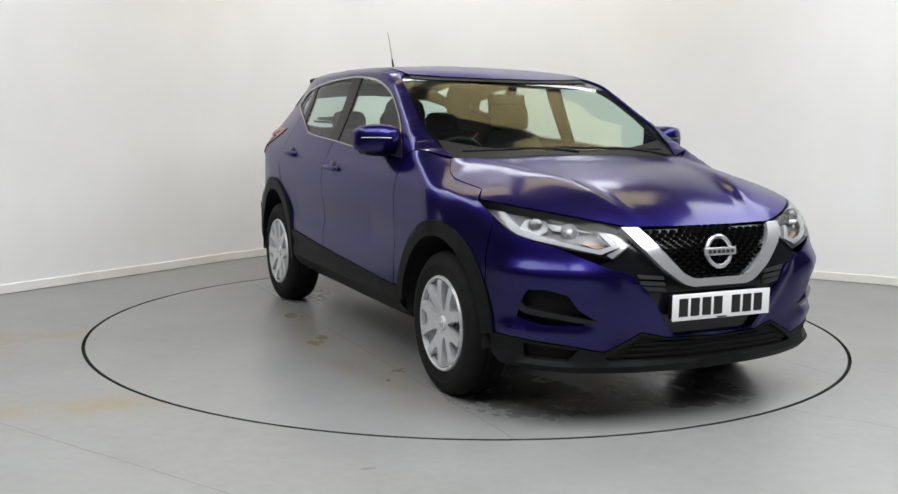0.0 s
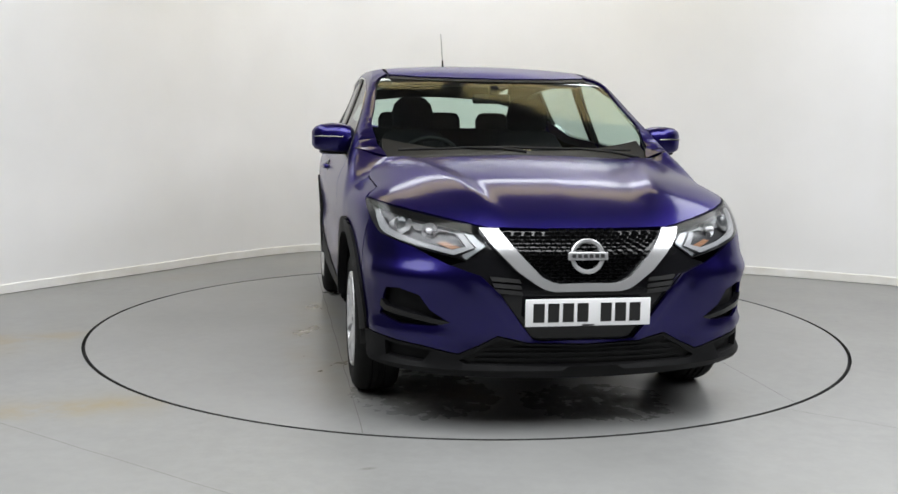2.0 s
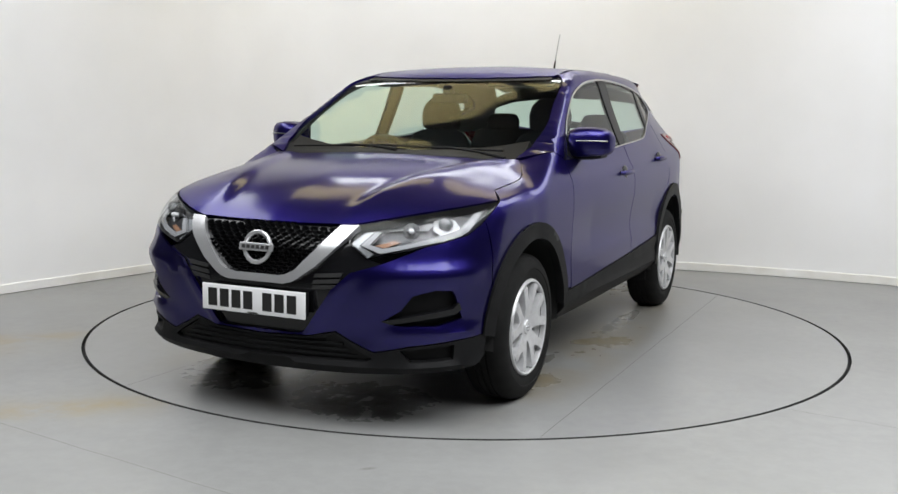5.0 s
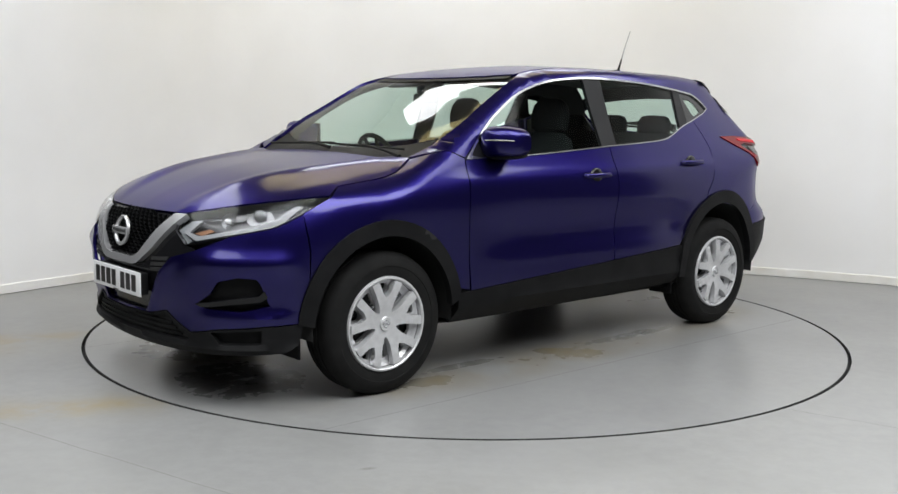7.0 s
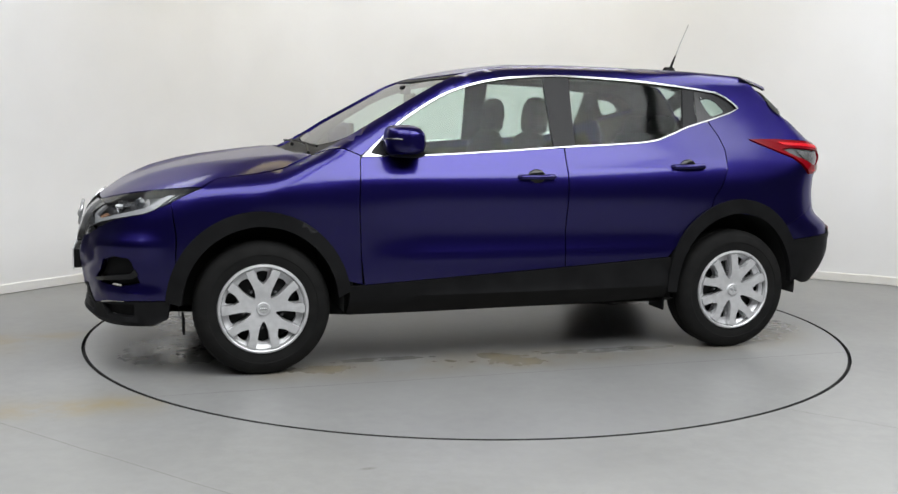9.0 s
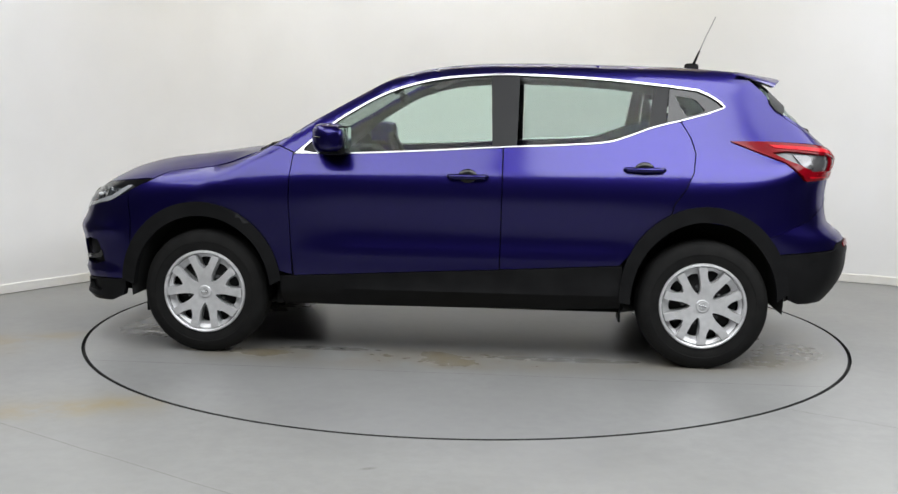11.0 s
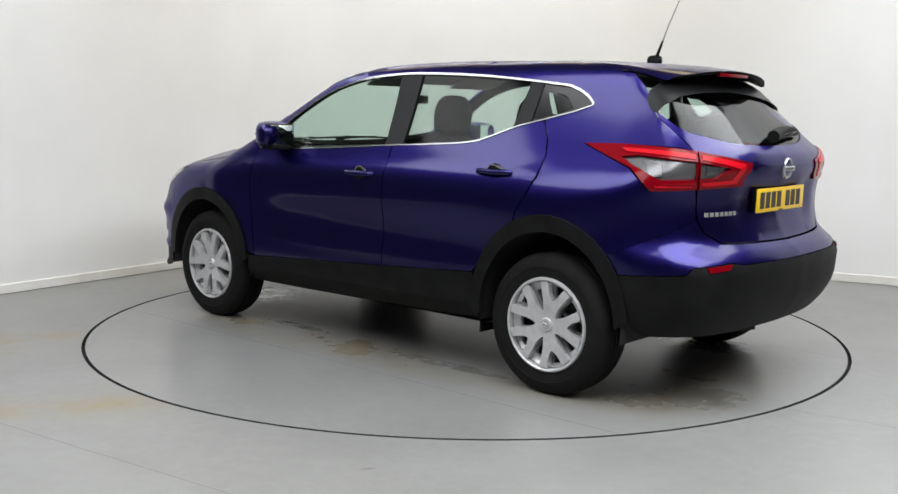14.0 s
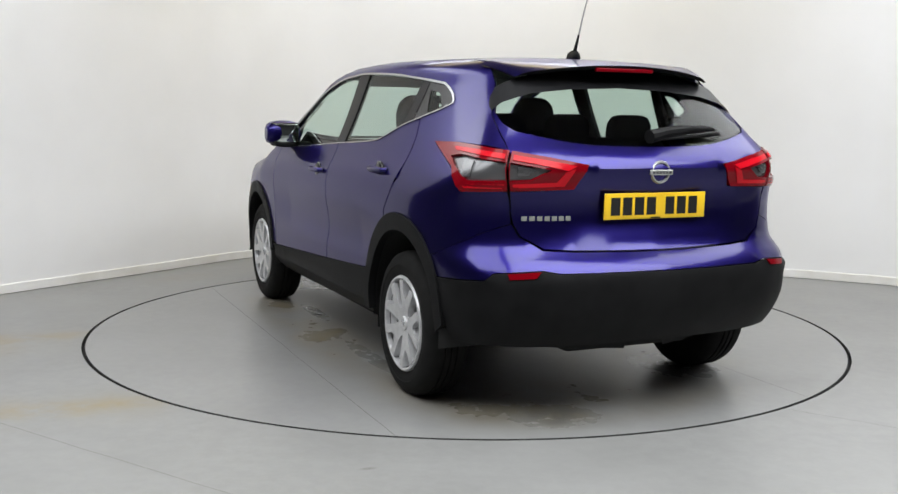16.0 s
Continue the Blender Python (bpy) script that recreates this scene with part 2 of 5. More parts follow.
swept_wall("wall_round", WALL_LINE, [(0, 0.0), (0, CEILING), (0.15, CEILING), (0.15, 0.0)], wall_paint, "smooth white painted studio wall curving round the turntable", "wall", (15, 99))
# Unseen stretches of wall, added dark so the car's paint mirrors less light.
swept_wall("wall_back", WALL_LINE, [(0, 0.0), (0, CEILING), (0.15, CEILING), (0.15, 0.0)], dark_wall, "unseen dark grey wall behind the camera", "wall", (99, 999))
swept_wall("wall_side", WALL_LINE, [(0, 0.0), (0, CEILING), (0.15, CEILING), (0.15, 0.0)], dark_wall, "unseen dark grey wall beside the camera", "wall", (0, 15))
swept_wall("baseboard", WALL_LINE, [(-0.002, 0.004), (-0.014, 0.004), (-0.014, 0.064), (-0.01, 0.07), (-0.002, 0.07)], skirting_paint, "low white painted skirting with scuffs along the wall", "baseboard")
RADIUS, SEGMENTS = 2.2522, 160
TABLE_GAP = 0.017


def ring_point(r, k, z):
    a = 2 * math.pi * k / SEGMENTS
    return (r * math.cos(a), r * math.sin(a), z)


def build_floor():
    """One floor sheet with the round pit of the turntable let into it."""
    outer = [(x, y, 0.0) for x, y in offset_line(WALL_LINE, 0.1)]
    verts = list(outer) + [ring_point(RADIUS, k, 0.0) for k in range(SEGMENTS)]
    n = len(outer)
    edges = [(i, (i + 1) % n) for i in range(n)] + [(n + k, n + (k + 1) % SEGMENTS) for k in range(SEGMENTS)]
    flat, _, tris, *_ = geometry.delaunay_2d_cdt([Vector(v[:2]) for v in verts[:n + SEGMENTS]], edges, [], 0, 1e-6)
    faces = []
    poly = np.array([v[:2] for v in outer])
    for t in tris:
        c = sum((flat[i] for i in t), Vector((0, 0))) / 3
        if c.length > RADIUS * 0.9995 and inside_polygon(np.array([c]), poly)[0]:
            faces.append(t)
    pts = [(v.x, v.y, 0.0) for v in flat]
    ob = mesh_object("floor", pts, faces, floor_paint, smooth=False)
    tagged(ob, "worn grey painted concrete floor with ochre stains", "floor", kind="structure")
    bm = bmesh.new()
    lathe(bm, [(RADIUS, 0.0), (RADIUS, -0.03), (RADIUS - 0.06, -0.03)], SEGMENTS, "z")
    ob = part("turntable_joint", bm, groove, None, smooth=False)
    tagged(ob, "black shadow gap round the turntable", "floor joint", kind="structure")


def floor_line(name, a, b, width, mat, z, parent=None):
    """A hairline joint drawn over the ground as a sliver."""
    a, b = Vector(a), Vector(b)
    side = (b - a).orthogonal().normalized() * width / 2
    wobble = [(a + (b - a) * k / 24) + side * 3.0 * noise.noise(Vector((k * 0.7, a.x, a.y))) for k in range(25)]
    verts = [(p.x + s * side.x, p.y + s * side.y, z) for p in wobble for s in (1, -1)]
    ob = mesh_object(name, verts, [(2 * k, 2 * k + 1, 2 * k + 3, 2 * k + 2) for k in range(24)], mat, parent, smooth=False)
    return ob


crack = material("crack_grime", (0.18, 0.176, 0.166), 0.7)
for a, b in (((-3.4, -1.2), (-0.3, -3.2)), ((1.46, -1.72), (3.2, -2.85))):
    tagged(floor_line("floor_joint", a, b, 0.004, crack, 0.0008), "thin dark joint line in the painted floor", "floor joint", kind="structure")


def build_turntable():
    bm = bmesh.new()
    r = RADIUS - TABLE_GAP
    lathe(bm, [(0.002, 0.0), (0.8, 0.0), (1.6, 0.0), (r - 0.003, 0.0)], SEGMENTS, "z")
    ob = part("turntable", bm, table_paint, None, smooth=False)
    part("rim", lathe(bmesh.new(), [(r - 0.003, 0.0), (r, -0.003), (r, -0.04)], SEGMENTS, "z"), groove, ob, "edge of the disc, blackened for the shade in the gap", smooth=False)
    for y in (1.2, -0.82):
        x = math.sqrt(RADIUS ** 2 - y * y) - 0.03
        floor_line("plate_joint", (-x, y), (x, y), 0.004, crack, 0.0008, ob)
    return tagged(ob, "round grey painted turntable disc with wet patches", "turntable")


def build_ceiling():
    bm = bmesh.new()
    vs = [bm.verts.new((x, y, CEILING)) for x, y in offset_line(WALL_LINE, 0.14)]
    top = [bm.verts.new((v.co.x, v.co.y, CEILING + 0.12)) for v in vs]
    bm.faces.new(vs)
    bm.faces.new(top)
    for i in range(len(vs)):
        j = (i + 1) % len(vs)
        bm.faces.new((vs[i], vs[j], top[j], top[i]))
    ob = part("ceiling", bm, ceiling_paint, None, smooth=False)
    tagged(ob, "plain cream painted ceiling", "ceiling", kind="structure")
    for lx, ly, ll, lw, watts, colour in LIGHTS:
        white = colour == WHITE
        light = thing("ceiling_light", "unseen white ceiling light panel with a lit diffuser" if white else "ceiling light with a lit yellow diffuser", "light", pose(lx, ly, CEILING), "ceiling lights")
        bm = bmesh.new()
        box(bm, (0, 0, -0.025), (ll + 0.06, lw + 0.06, 0.05), 0.008)
        part("housing", bm, white_metal, light)
        bm = bmesh.new()
        box(bm, (0, 0, -0.062), (ll, lw, 0.03), 0.01)
        part("diffuser", bm, white_glow if white else yellow_glow, light, "glowing diffuser")


# ---------------------------------------------------------------- body form
class Curve:
    """A smooth curve through a few stations."""

    def __init__(self, *pairs):
        self.a = np.array([p[0] for p in pairs], float)
        self.b = np.array([p[1] for p in pairs], float)
        d = np.diff(self.b) / np.diff(self.a)
        h = np.diff(self.a)
        m = np.empty(len(self.a))
        m[0], m[-1] = d[0], d[-1]
        m[1:-1] = (d[:-1] * h[1:] + d[1:] * h[:-1]) / (h[1:] + h[:-1])
        self.m = m

    def __call__(self, x):
        x = np.clip(x, self.a[0], self.a[-1])
        i = np.clip(np.searchsorted(self.a, x) - 1, 0, len(self.a) - 2)
        h = self.a[i + 1] - self.a[i]
        t = (x - self.a[i]) / h
        return ((2 * t ** 3 - 3 * t ** 2 + 1) * self.b[i] + (t ** 3 - 2 * t ** 2 + t) * h * self.m[i]
                + (3 * t ** 2 - 2 * t ** 3) * self.b[i + 1] + (t ** 3 - t ** 2) * h * self.m[i + 1])


SECTION = Curve((0.15, 0.80), (0.25, 0.865), (0.35, 0.885), (0.45, 0.893), (0.6, 0.893), (0.75, 0.898), (0.88, 0.903), (0.96, 0.895),
                (1.03, 0.874), (1.1, 0.845), (1.2, 0.80), (1.3, 0.757), (1.4, 0.718), (1.5, 0.682), (1.62, 0.635))
TAPER = Curve((-2.3, 0.17), (-2.1, 0.1), (-1.9, 0.055), (-1.6, 0.026), (-1.3, 0.01), (-0.9, 0), (1.32, 0), (1.6, 0.004), (1.75, 0.014), (1.9, 0.04), (2.05, 0.09), (2.2, 0.17), (2.3, 0.24))
CABIN_TAPER = Curve((-2.2, 0.16), (-1.8, 0.10), (-1.4, 0.045), (-1.0, 0.01), (-0.6, 0), (0.3, 0), (1.1, 0.0))
FRONT = Curve((0.15, 2.08), (0.24, 2.16), (0.32, 2.19), (0.42, 2.19), (0.5, 2.205), (0.6, 2.215), (0.7, 2.20), (0.8, 2.165), (0.86, 2.12), (0.93, 2.03), (1.0, 1.85))
FRONT_DROP = Curve((0, 0), (0.2, 0.008), (0.4, 0.037), (0.55, 0.085), (0.68, 0.155), (0.77, 0.245), (0.83, 0.36), (0.87, 0.5), (0.9, 0.7))
BONNET = Curve((0.8, 1.13), (1.05, 1.115), (1.17, 1.103), (1.4, 1.072), (1.72, 1.014), (1.88, 0.964), (2.03, 0.9), (2.12, 0.85), (2.25, 0.76))
BONNET_DROP = Curve((0, 0), (0.3, 0.008), (0.5, 0.022), (0.65, 0.042), (0.75, 0.066), (0.85, 0.11), (0.95, 0.19))
SCREEN = Curve((0.95, 1.32), (1.05, 1.15), (1.1, 1.05), (1.18, 0.905), (1.25, 0.79), (1.34, 0.63), (1.43, 0.47), (1.51, 0.315), (1.55, 0.19), (1.58, 0.04), (1.62, -0.3))
ROOF = Curve((-2.1, 1.47), (-1.9, 1.515), (-1.6, 1.555), (-1.3, 1.58), (-0.8, 1.595), (-0.4, 1.6), (0.0, 1.586), (0.3, 1.553), (0.8, 1.47))
REAR = Curve((0.15, 1.95), (0.25, 1.98), (0.33, 2.07), (0.42, 2.125), (0.5, 2.15), (0.58, 2.16), (0.63, 2.157), (0.67, 2.147), (0.7, 2.127), (0.73, 2.085), (0.76, 2.055), (0.8, 2.043), (0.93, 2.035), (1.02, 2.05), (1.1, 2.07), (1.14, 2.05),
             (1.2, 1.98), (1.3, 1.875), (1.4, 1.765), (1.5, 1.655), (1.6, 1.545))
REAR_DROP = Curve((0, 0), (0.3, 0.016), (0.5, 0.045), (0.65, 0.09), (0.75, 0.15), (0.82, 0.24), (0.87, 0.39), (0.92, 0.75))


def soft_max(a, b, k):
    h = np.clip(0.5 + 0.5 * (a - b) / k, 0, 1)
    return b + (a - b) * h + k * h * (1 - h)


def half_width(x, z):
    return SECTION(z) - TAPER(x) - CABIN_TAPER(x) * np.clip((z - 1.05) / 0.3, 0, 1.4)


def form(x, y, z):
    """Negative inside the closed shape of the car's skin."""
    ay = np.abs(y)
    side = ay - half_width(x, z)
    front = (x - FRONT(z) + FRONT_DROP(ay)) * 0.85
    rear = (-x - REAR(z) + REAR_DROP(ay)) * 0.85
    ends = soft_max(soft_max(side, front, 0.05), rear, 0.05)
    low = soft_max(ends, (z - BONNET(x) + BONNET_DROP(ay)) * 0.95, 0.05)
    screen = (x - SCREEN(z) + 0.05 * ay ** 2) * 0.5
    roof = z - ROOF(x) + 0.075 * ay ** 2
    cabin = soft_max(soft_max(ends, screen, 0.055), roof, 0.06)
    return soft_max(-soft_max(-low, -cabin, 0.035), 0.18 - z, 0.06)


def cast(origin, way, reach):
    """The first places where rays meet the skin; origin and way are arrays of shape (n, 3)."""
    n = len(origin)
    lo, hi = np.zeros(n), np.full(n, np.nan)
    for s in np.linspace(0, reach, 46)[1:]:
        p = origin + way * s
        inside = form(p[:, 0], p[:, 1], p[:, 2]) < 0
        hit = inside & np.isnan(hi)
        hi[hit] = s
        lo[np.isnan(hi)] = s
    missed = np.isnan(hi)
    hi[missed] = reach
    for _ in range(17):
        mid = (lo + hi) / 2
        p = origin + way * mid[:, None]
        inside = form(p[:, 0], p[:, 1], p[:, 2]) < 0
        hi = np.where(inside, mid, hi)
        lo = np.where(inside, lo, mid)
    return origin + way * hi[:, None], missed


def normals(p):
    e, g = 0.004, np.empty_like(p)
    for i in range(3):
        d = np.zeros(3)
        d[i] = e
        a, b = p + d, p - d
        g[:, i] = form(a[:, 0], a[:, 1], a[:, 2]) - form(b[:, 0], b[:, 1], b[:, 2])
    return g / np.linalg.norm(g, axis=1, keepdims=True)
# ---------------------------------------------------------------- panels laid on the body form
class Flat:
    """Parallel rays against a direction."""

    def __init__(self, *way):
        self.d = np.array(way, float) / np.linalg.norm(way)
        up = np.array((0, 0, 1.0)) if abs(self.d[2]) < 0.9 else np.array((1.0, 0, 0))
        self.u = np.cross(up, self.d)
        self.u /= np.linalg.norm(self.u)
        self.v = np.cross(self.d, self.u)

    def flat(self, p):
        return np.stack([p @ self.u, p @ self.v], 1)

    def skin(self, q):
        o = q[:, :1] * self.u + q[:, 1:] * self.v + self.d * 3.0
        return cast(o, np.repeat(-self.d[None], len(q), 0), 3.6)


class Round:
    """Rays towards an upright axis at x = centre; coordinates are arc length at 0.9 m and height. sign 1: front, -1: rear."""

    def __init__(self, centre, sign):
        self.c, self.s = centre, sign

    def flat(self, p):
        return np.stack([np.arctan2(p[:, 1], self.s * (p[:, 0] - self.c)) * 0.9, p[:, 2]], 1)

    def skin(self, q):
        a = q[:, 0] / 0.9
        w = np.stack([self.s * np.cos(a), np.sin(a), np.zeros(len(q))], 1)
        o = np.stack([np.full(len(q), self.c), np.zeros(len(q)), q[:, 1]], 1)
        return cast(o + w * 1.5, -w, 1.45)


LEFT, TOP = Flat(0, 1, 0), Flat(0, 0, 1)
FRONT_ROUND, REAR_ROUND = Round(1.3, 1), Round(-1.3, -1)


def on_side(*pts):
    """(x, z) on the left flank."""
    q = np.array(pts, float)
    return LEFT.skin(LEFT.flat(np.stack([q[:, 0], np.zeros(len(q)), q[:, 1]], 1)))[0]


def on_top(*pts):
    """(x, y) seen from above."""
    q = np.array(pts, float)
    return TOP.skin(TOP.flat(np.stack([q[:, 0], q[:, 1], np.zeros(len(q))], 1)))[0]


def on_front(*pts):
    """(angle, z) round the nose."""
    q = np.array(pts, float)
    return FRONT_ROUND.skin(np.stack([np.radians(q[:, 0]) * 0.9, q[:, 1]], 1))[0]


def on_rear(*pts):
    """(angle, z) round the tail."""
    q = np.array(pts, float)
    return REAR_ROUND.skin(np.stack([np.radians(q[:, 0]) * 0.9, q[:, 1]], 1))[0]


def both(half):
    """Close a half outline, given from the centre line round to the centre line, over both sides."""
    p = np.array(half, float)
    m = p[::-1] * (1, -1, 1)
    return np.vstack([p, m])


def dense(loop, step):
    """Points along a closed 3D loop no further apart than step."""
    out = []
    for a, b in zip(loop, np.roll(loop, -1, axis=0)):
        n = max(1, int(np.ceil(np.linalg.norm(b - a) / step)))
        out += [a + (b - a) * k / n for k in range(n)]
    return np.array(out)


def patch(loop, way, step=0.035, holes=(), lift=0.0, depth=0.014, relief=None):
    """Vertices and faces of a panel on the skin inside a 3D loop, with turned-in edges. relief moves points along the normal."""
    edge = min(step, 0.03)
    rings = [way.flat(dense(np.asarray(l, float), edge)) for l in (loop, *holes)]
    clean = []
    for r in rings:
        keep = np.linalg.norm(r - np.roll(r, 1, axis=0), axis=1) > 1e-4
        clean.append(r[keep])
    rings = clean
    verts = np.vstack(rings)
    edges, at = [], 0
    for r in rings:
        edges += [(at + i, at + (i + 1) % len(r)) for i in range(len(r))]
        at += len(r)
    lo, hi = rings[0].min(0), rings[0].max(0)
    gx, gy = np.meshgrid(np.arange(lo[0] + step / 2, hi[0], step), np.arange(lo[1] + step / 2, hi[1], step))
    gx = gx + (np.arange(gx.shape[0]) % 2)[:, None] * step / 2
    grid = np.stack([gx.ravel(), gy.ravel()], 1)
    keep = inside_polygon(grid, rings[0])
    for r in rings[1:]:
        keep &= ~inside_polygon(grid, r)
    grid = grid[keep]
    if len(grid):
        near = np.min(np.linalg.norm(grid[:, None] - verts[None], axis=2), axis=1)
        grid = grid[near > step * 0.45]
    pts = [Vector(v) for v in np.vstack([verts, grid])]
    flat, cut, tris, *_ = geometry.delaunay_2d_cdt(pts, edges, [], 0, 1e-7)
    q = np.array([(v.x, v.y) for v in flat])
    tris = np.array([t for t in tris if len(t) == 3])
    c = q[tris].mean(1)
    keep = inside_polygon(c, rings[0])
    for r in rings[1:]:
        keep &= ~inside_polygon(c, r)
    tris = tris[keep]
    skin, missed = way.skin(q)
    tris = tris[~missed[tris].any(1)]
    n = normals(skin)
    rise = np.full(len(q), lift)
    if relief is not None:
        rise = rise + relief(skin)
    out = skin + n * rise[:, None]
    face = np.cross(out[tris[:, 1]] - out[tris[:, 0]], out[tris[:, 2]] - out[tris[:, 0]])
    flip = (face * n[tris].mean(1)).sum(1) < 0
    tris[flip] = tris[flip][:, ::-1]
    faces = [tuple(t) for t in tris]
    if depth:
        seen = {}
        for t in faces:
            for a, b in ((t[0], t[1]), (t[1], t[2]), (t[2], t[0])):
                seen[(a, b)] = True
        rim = [(a, b) for (a, b) in seen if (b, a) not in seen]
        index, inner = {}, []
        for a, b in rim:
            for i in (a, b):
                if i not in index:
                    index[i] = len(out) + len(inner)
                    inner.append(out[i] - n[i] * depth)
        if inner:
            out = np.vstack([out, inner])
            faces += [(b, a, index[a], index[b]) for a, b in rim]
    return out, faces


def panel(name, loop, way, mat, parent, label="", both_sides=False, **more):
    v, f = patch(loop, way, **more)
    ob = mesh_object(name, v, f, mat, parent)
    made = [ob]
    if both_sides:
        made.append(mesh_object(name, v * (1, -1, 1), [t[::-1] for t in f], mat, parent))
    if label:
        for o in made:
            o["label"] = label
    return made


def mirrored(ob):
    """The same part on the car's other side."""
    me = ob.data.copy()
    me.transform(Matrix.Diagonal((1, -1, 1, 1)))
    me.flip_normals()
    other = new(ob.name.split(".")[0], me)
    other.parent = ob.parent
    if "label" in ob:
        other["label"] = ob["label"]
    return other


def arc(cx, cz, rx, rz, a0, a1, n=18):
    """Points of an ellipse in the side view, by degrees from the front, upwards."""
    return [(cx + rx * math.cos(radians(a)), cz + rz * math.sin(radians(a))) for a in np.linspace(a0, a1, n)]


AXLE, HUB_Z, TYRE = 1.323, 0.335, 0.338
car = thing("car", "indigo metallic hatchback with black cladding standing on the turntable", "car")

# ------------------------------------------------ lines shared by the panels, on the left flank as (x, z)
BELT = [(0.825, 1.086), (0.6, 1.088), (0.414, 1.094), (0.08, 1.112), (-0.273, 1.134), (-0.56, 1.148), (-0.8, 1.166), (-0.92, 1.2), (-1.044, 1.245), (-1.2, 1.285), (-1.337, 1.322)]
DLO_TIP = [(-1.41, 1.348), (-1.421, 1.362), (-1.385, 1.398), (-1.33, 1.43)]
DLO_TOP = [(-1.279, 1.45), (-1.064, 1.475), (-0.736, 1.504), (-0.35, 1.519), (-0.124, 1.513), (0.113, 1.487), (0.344, 1.42), (0.541, 1.313), (0.66, 1.23), (0.765, 1.14), (0.81, 1.1)]
dlo = [tuple(p) for p in smooth_line(BELT, 4)] + [tuple(p) for p in smooth_line(DLO_TIP, 4)] + [tuple(p) for p in smooth_line(DLO_TOP, 4)]


def inset(loop, low, high):
    """A loop drawn in: by low along its underside, by high along its upper side."""
    p = np.array(loop)
    w = np.roll(p, -1, axis=0) - np.roll(p, 1, axis=0)
    w /= np.linalg.norm(w, axis=1, keepdims=True)
    n = np.stack([w[:, 1], -w[:, 0]], 1)
    d = np.where(n[:, 1] > 0.3, low, high)
    q = p + n * d[:, None]
    return [tuple(v) for v in q]


dlo_in = [(0.776, 1.101)] + [p for p in inset(dlo, 0.006, 0.01) if p[0] < 0.765] + [(0.778, 1.109)]
SEAM_FRONT = [(0.832, 1.075), (0.842, 0.95), (0.846, 0.84), (0.836, 0.6), (0.828, 0.45)]
SEAM_MID = [(-0.275, 1.13), (-0.272, 0.95), (-0.268, 0.7), (-0.265, 0.5)]
SEAM_REAR = [(-1.19, 1.275), (-1.235, 1.2), (-1.258, 1.12), (-1.245, 1.02), (-1.2, 0.93), (-1.15, 0.86), (-1.137, 0.805)]
FRONT_ARCH_OUT = arc(1.338, 0.36, 0.44, 0.455, 172, 5, 30)
FRONT_ARCH_IN = arc(1.332, 0.345, 0.383, 0.405, 174, 3, 30)
REAR_ARCH_OUT = arc(-1.322, 0.38, 0.425, 0.465, 175, -3, 30)
REAR_ARCH_IN = arc(-1.322, 0.355, 0.375, 0.42, 178, -2, 30)
G = 0.003  # half a shut line


def shifted(line, dx, dz=0.0):
    return [(x + dx, z + dz) for x, z in line]


def clip_line(line, keep):
    return [p for p in line if keep(p)]


# ------------------------------------------------ flank
def flank_relief(p):
    """The crease under the windows and the hollow above the sill."""
    x, z = p[:, 0], p[:, 2]
    crease = 0.985 + 0.03 * (0.8 - x) / 2.0
    r = 0.008 * np.exp(-((z - crease) / 0.035) ** 2) * np.clip((1.05 - x) / 0.3, 0, 1)
    r += -0.018 * np.exp(-((z - 0.7 - 0.02 * x) / 0.12) ** 2) * np.clip((1.0 - np.abs(x + 0.15)) / 0.35, 0, 1)
    r += 0.006 * np.exp(-((z - 0.585) / 0.035) ** 2) * np.clip((1.0 - np.abs(x + 0.15)) / 0.35, 0, 1)
    return r


belt_line = smooth_line(BELT, 4)
sill_top = Curve((-0.95, 0.545), (-0.265, 0.505), (0.3, 0.475), (0.86, 0.443))
belt_front = [tuple(p) for p in belt_line if p[0] > -0.27]
belt_rear = [tuple(p) for p in belt_line if -1.185 < p[0] < -0.28]

door_loop = [(0.826, 1.083)] + belt_front[1:] + [(-0.27, 1.131)] + SEAM_MID[1:-1] + [(-0.265, 0.505)] + [(x, float(sill_top(x))) for x in np.linspace(-0.25, 0.82, 10)] + SEAM_FRONT[::-1][1:]
panel("front_door", on_side(*shifted(door_loop, 0.0)), LEFT, paint, car, both_sides=True, relief=flank_relief, step=0.03)
arch_cut = clip_line(REAR_ARCH_OUT[::-1], lambda p: p[0] > -1.13 and p[1] > 0.55)
door_loop = [(-0.278, 1.134)] + belt_rear + SEAM_REAR + arch_cut[::1] + [(x, float(sill_top(x))) for x in np.linspace(-0.885, -0.3, 7)] + [(-0.271, 0.506)] + shifted(SEAM_MID[::-1][1:-1], -0.006)
panel("rear_door", on_side(*door_loop), LEFT, paint, car, both_sides=True, relief=flank_relief, step=0.03)

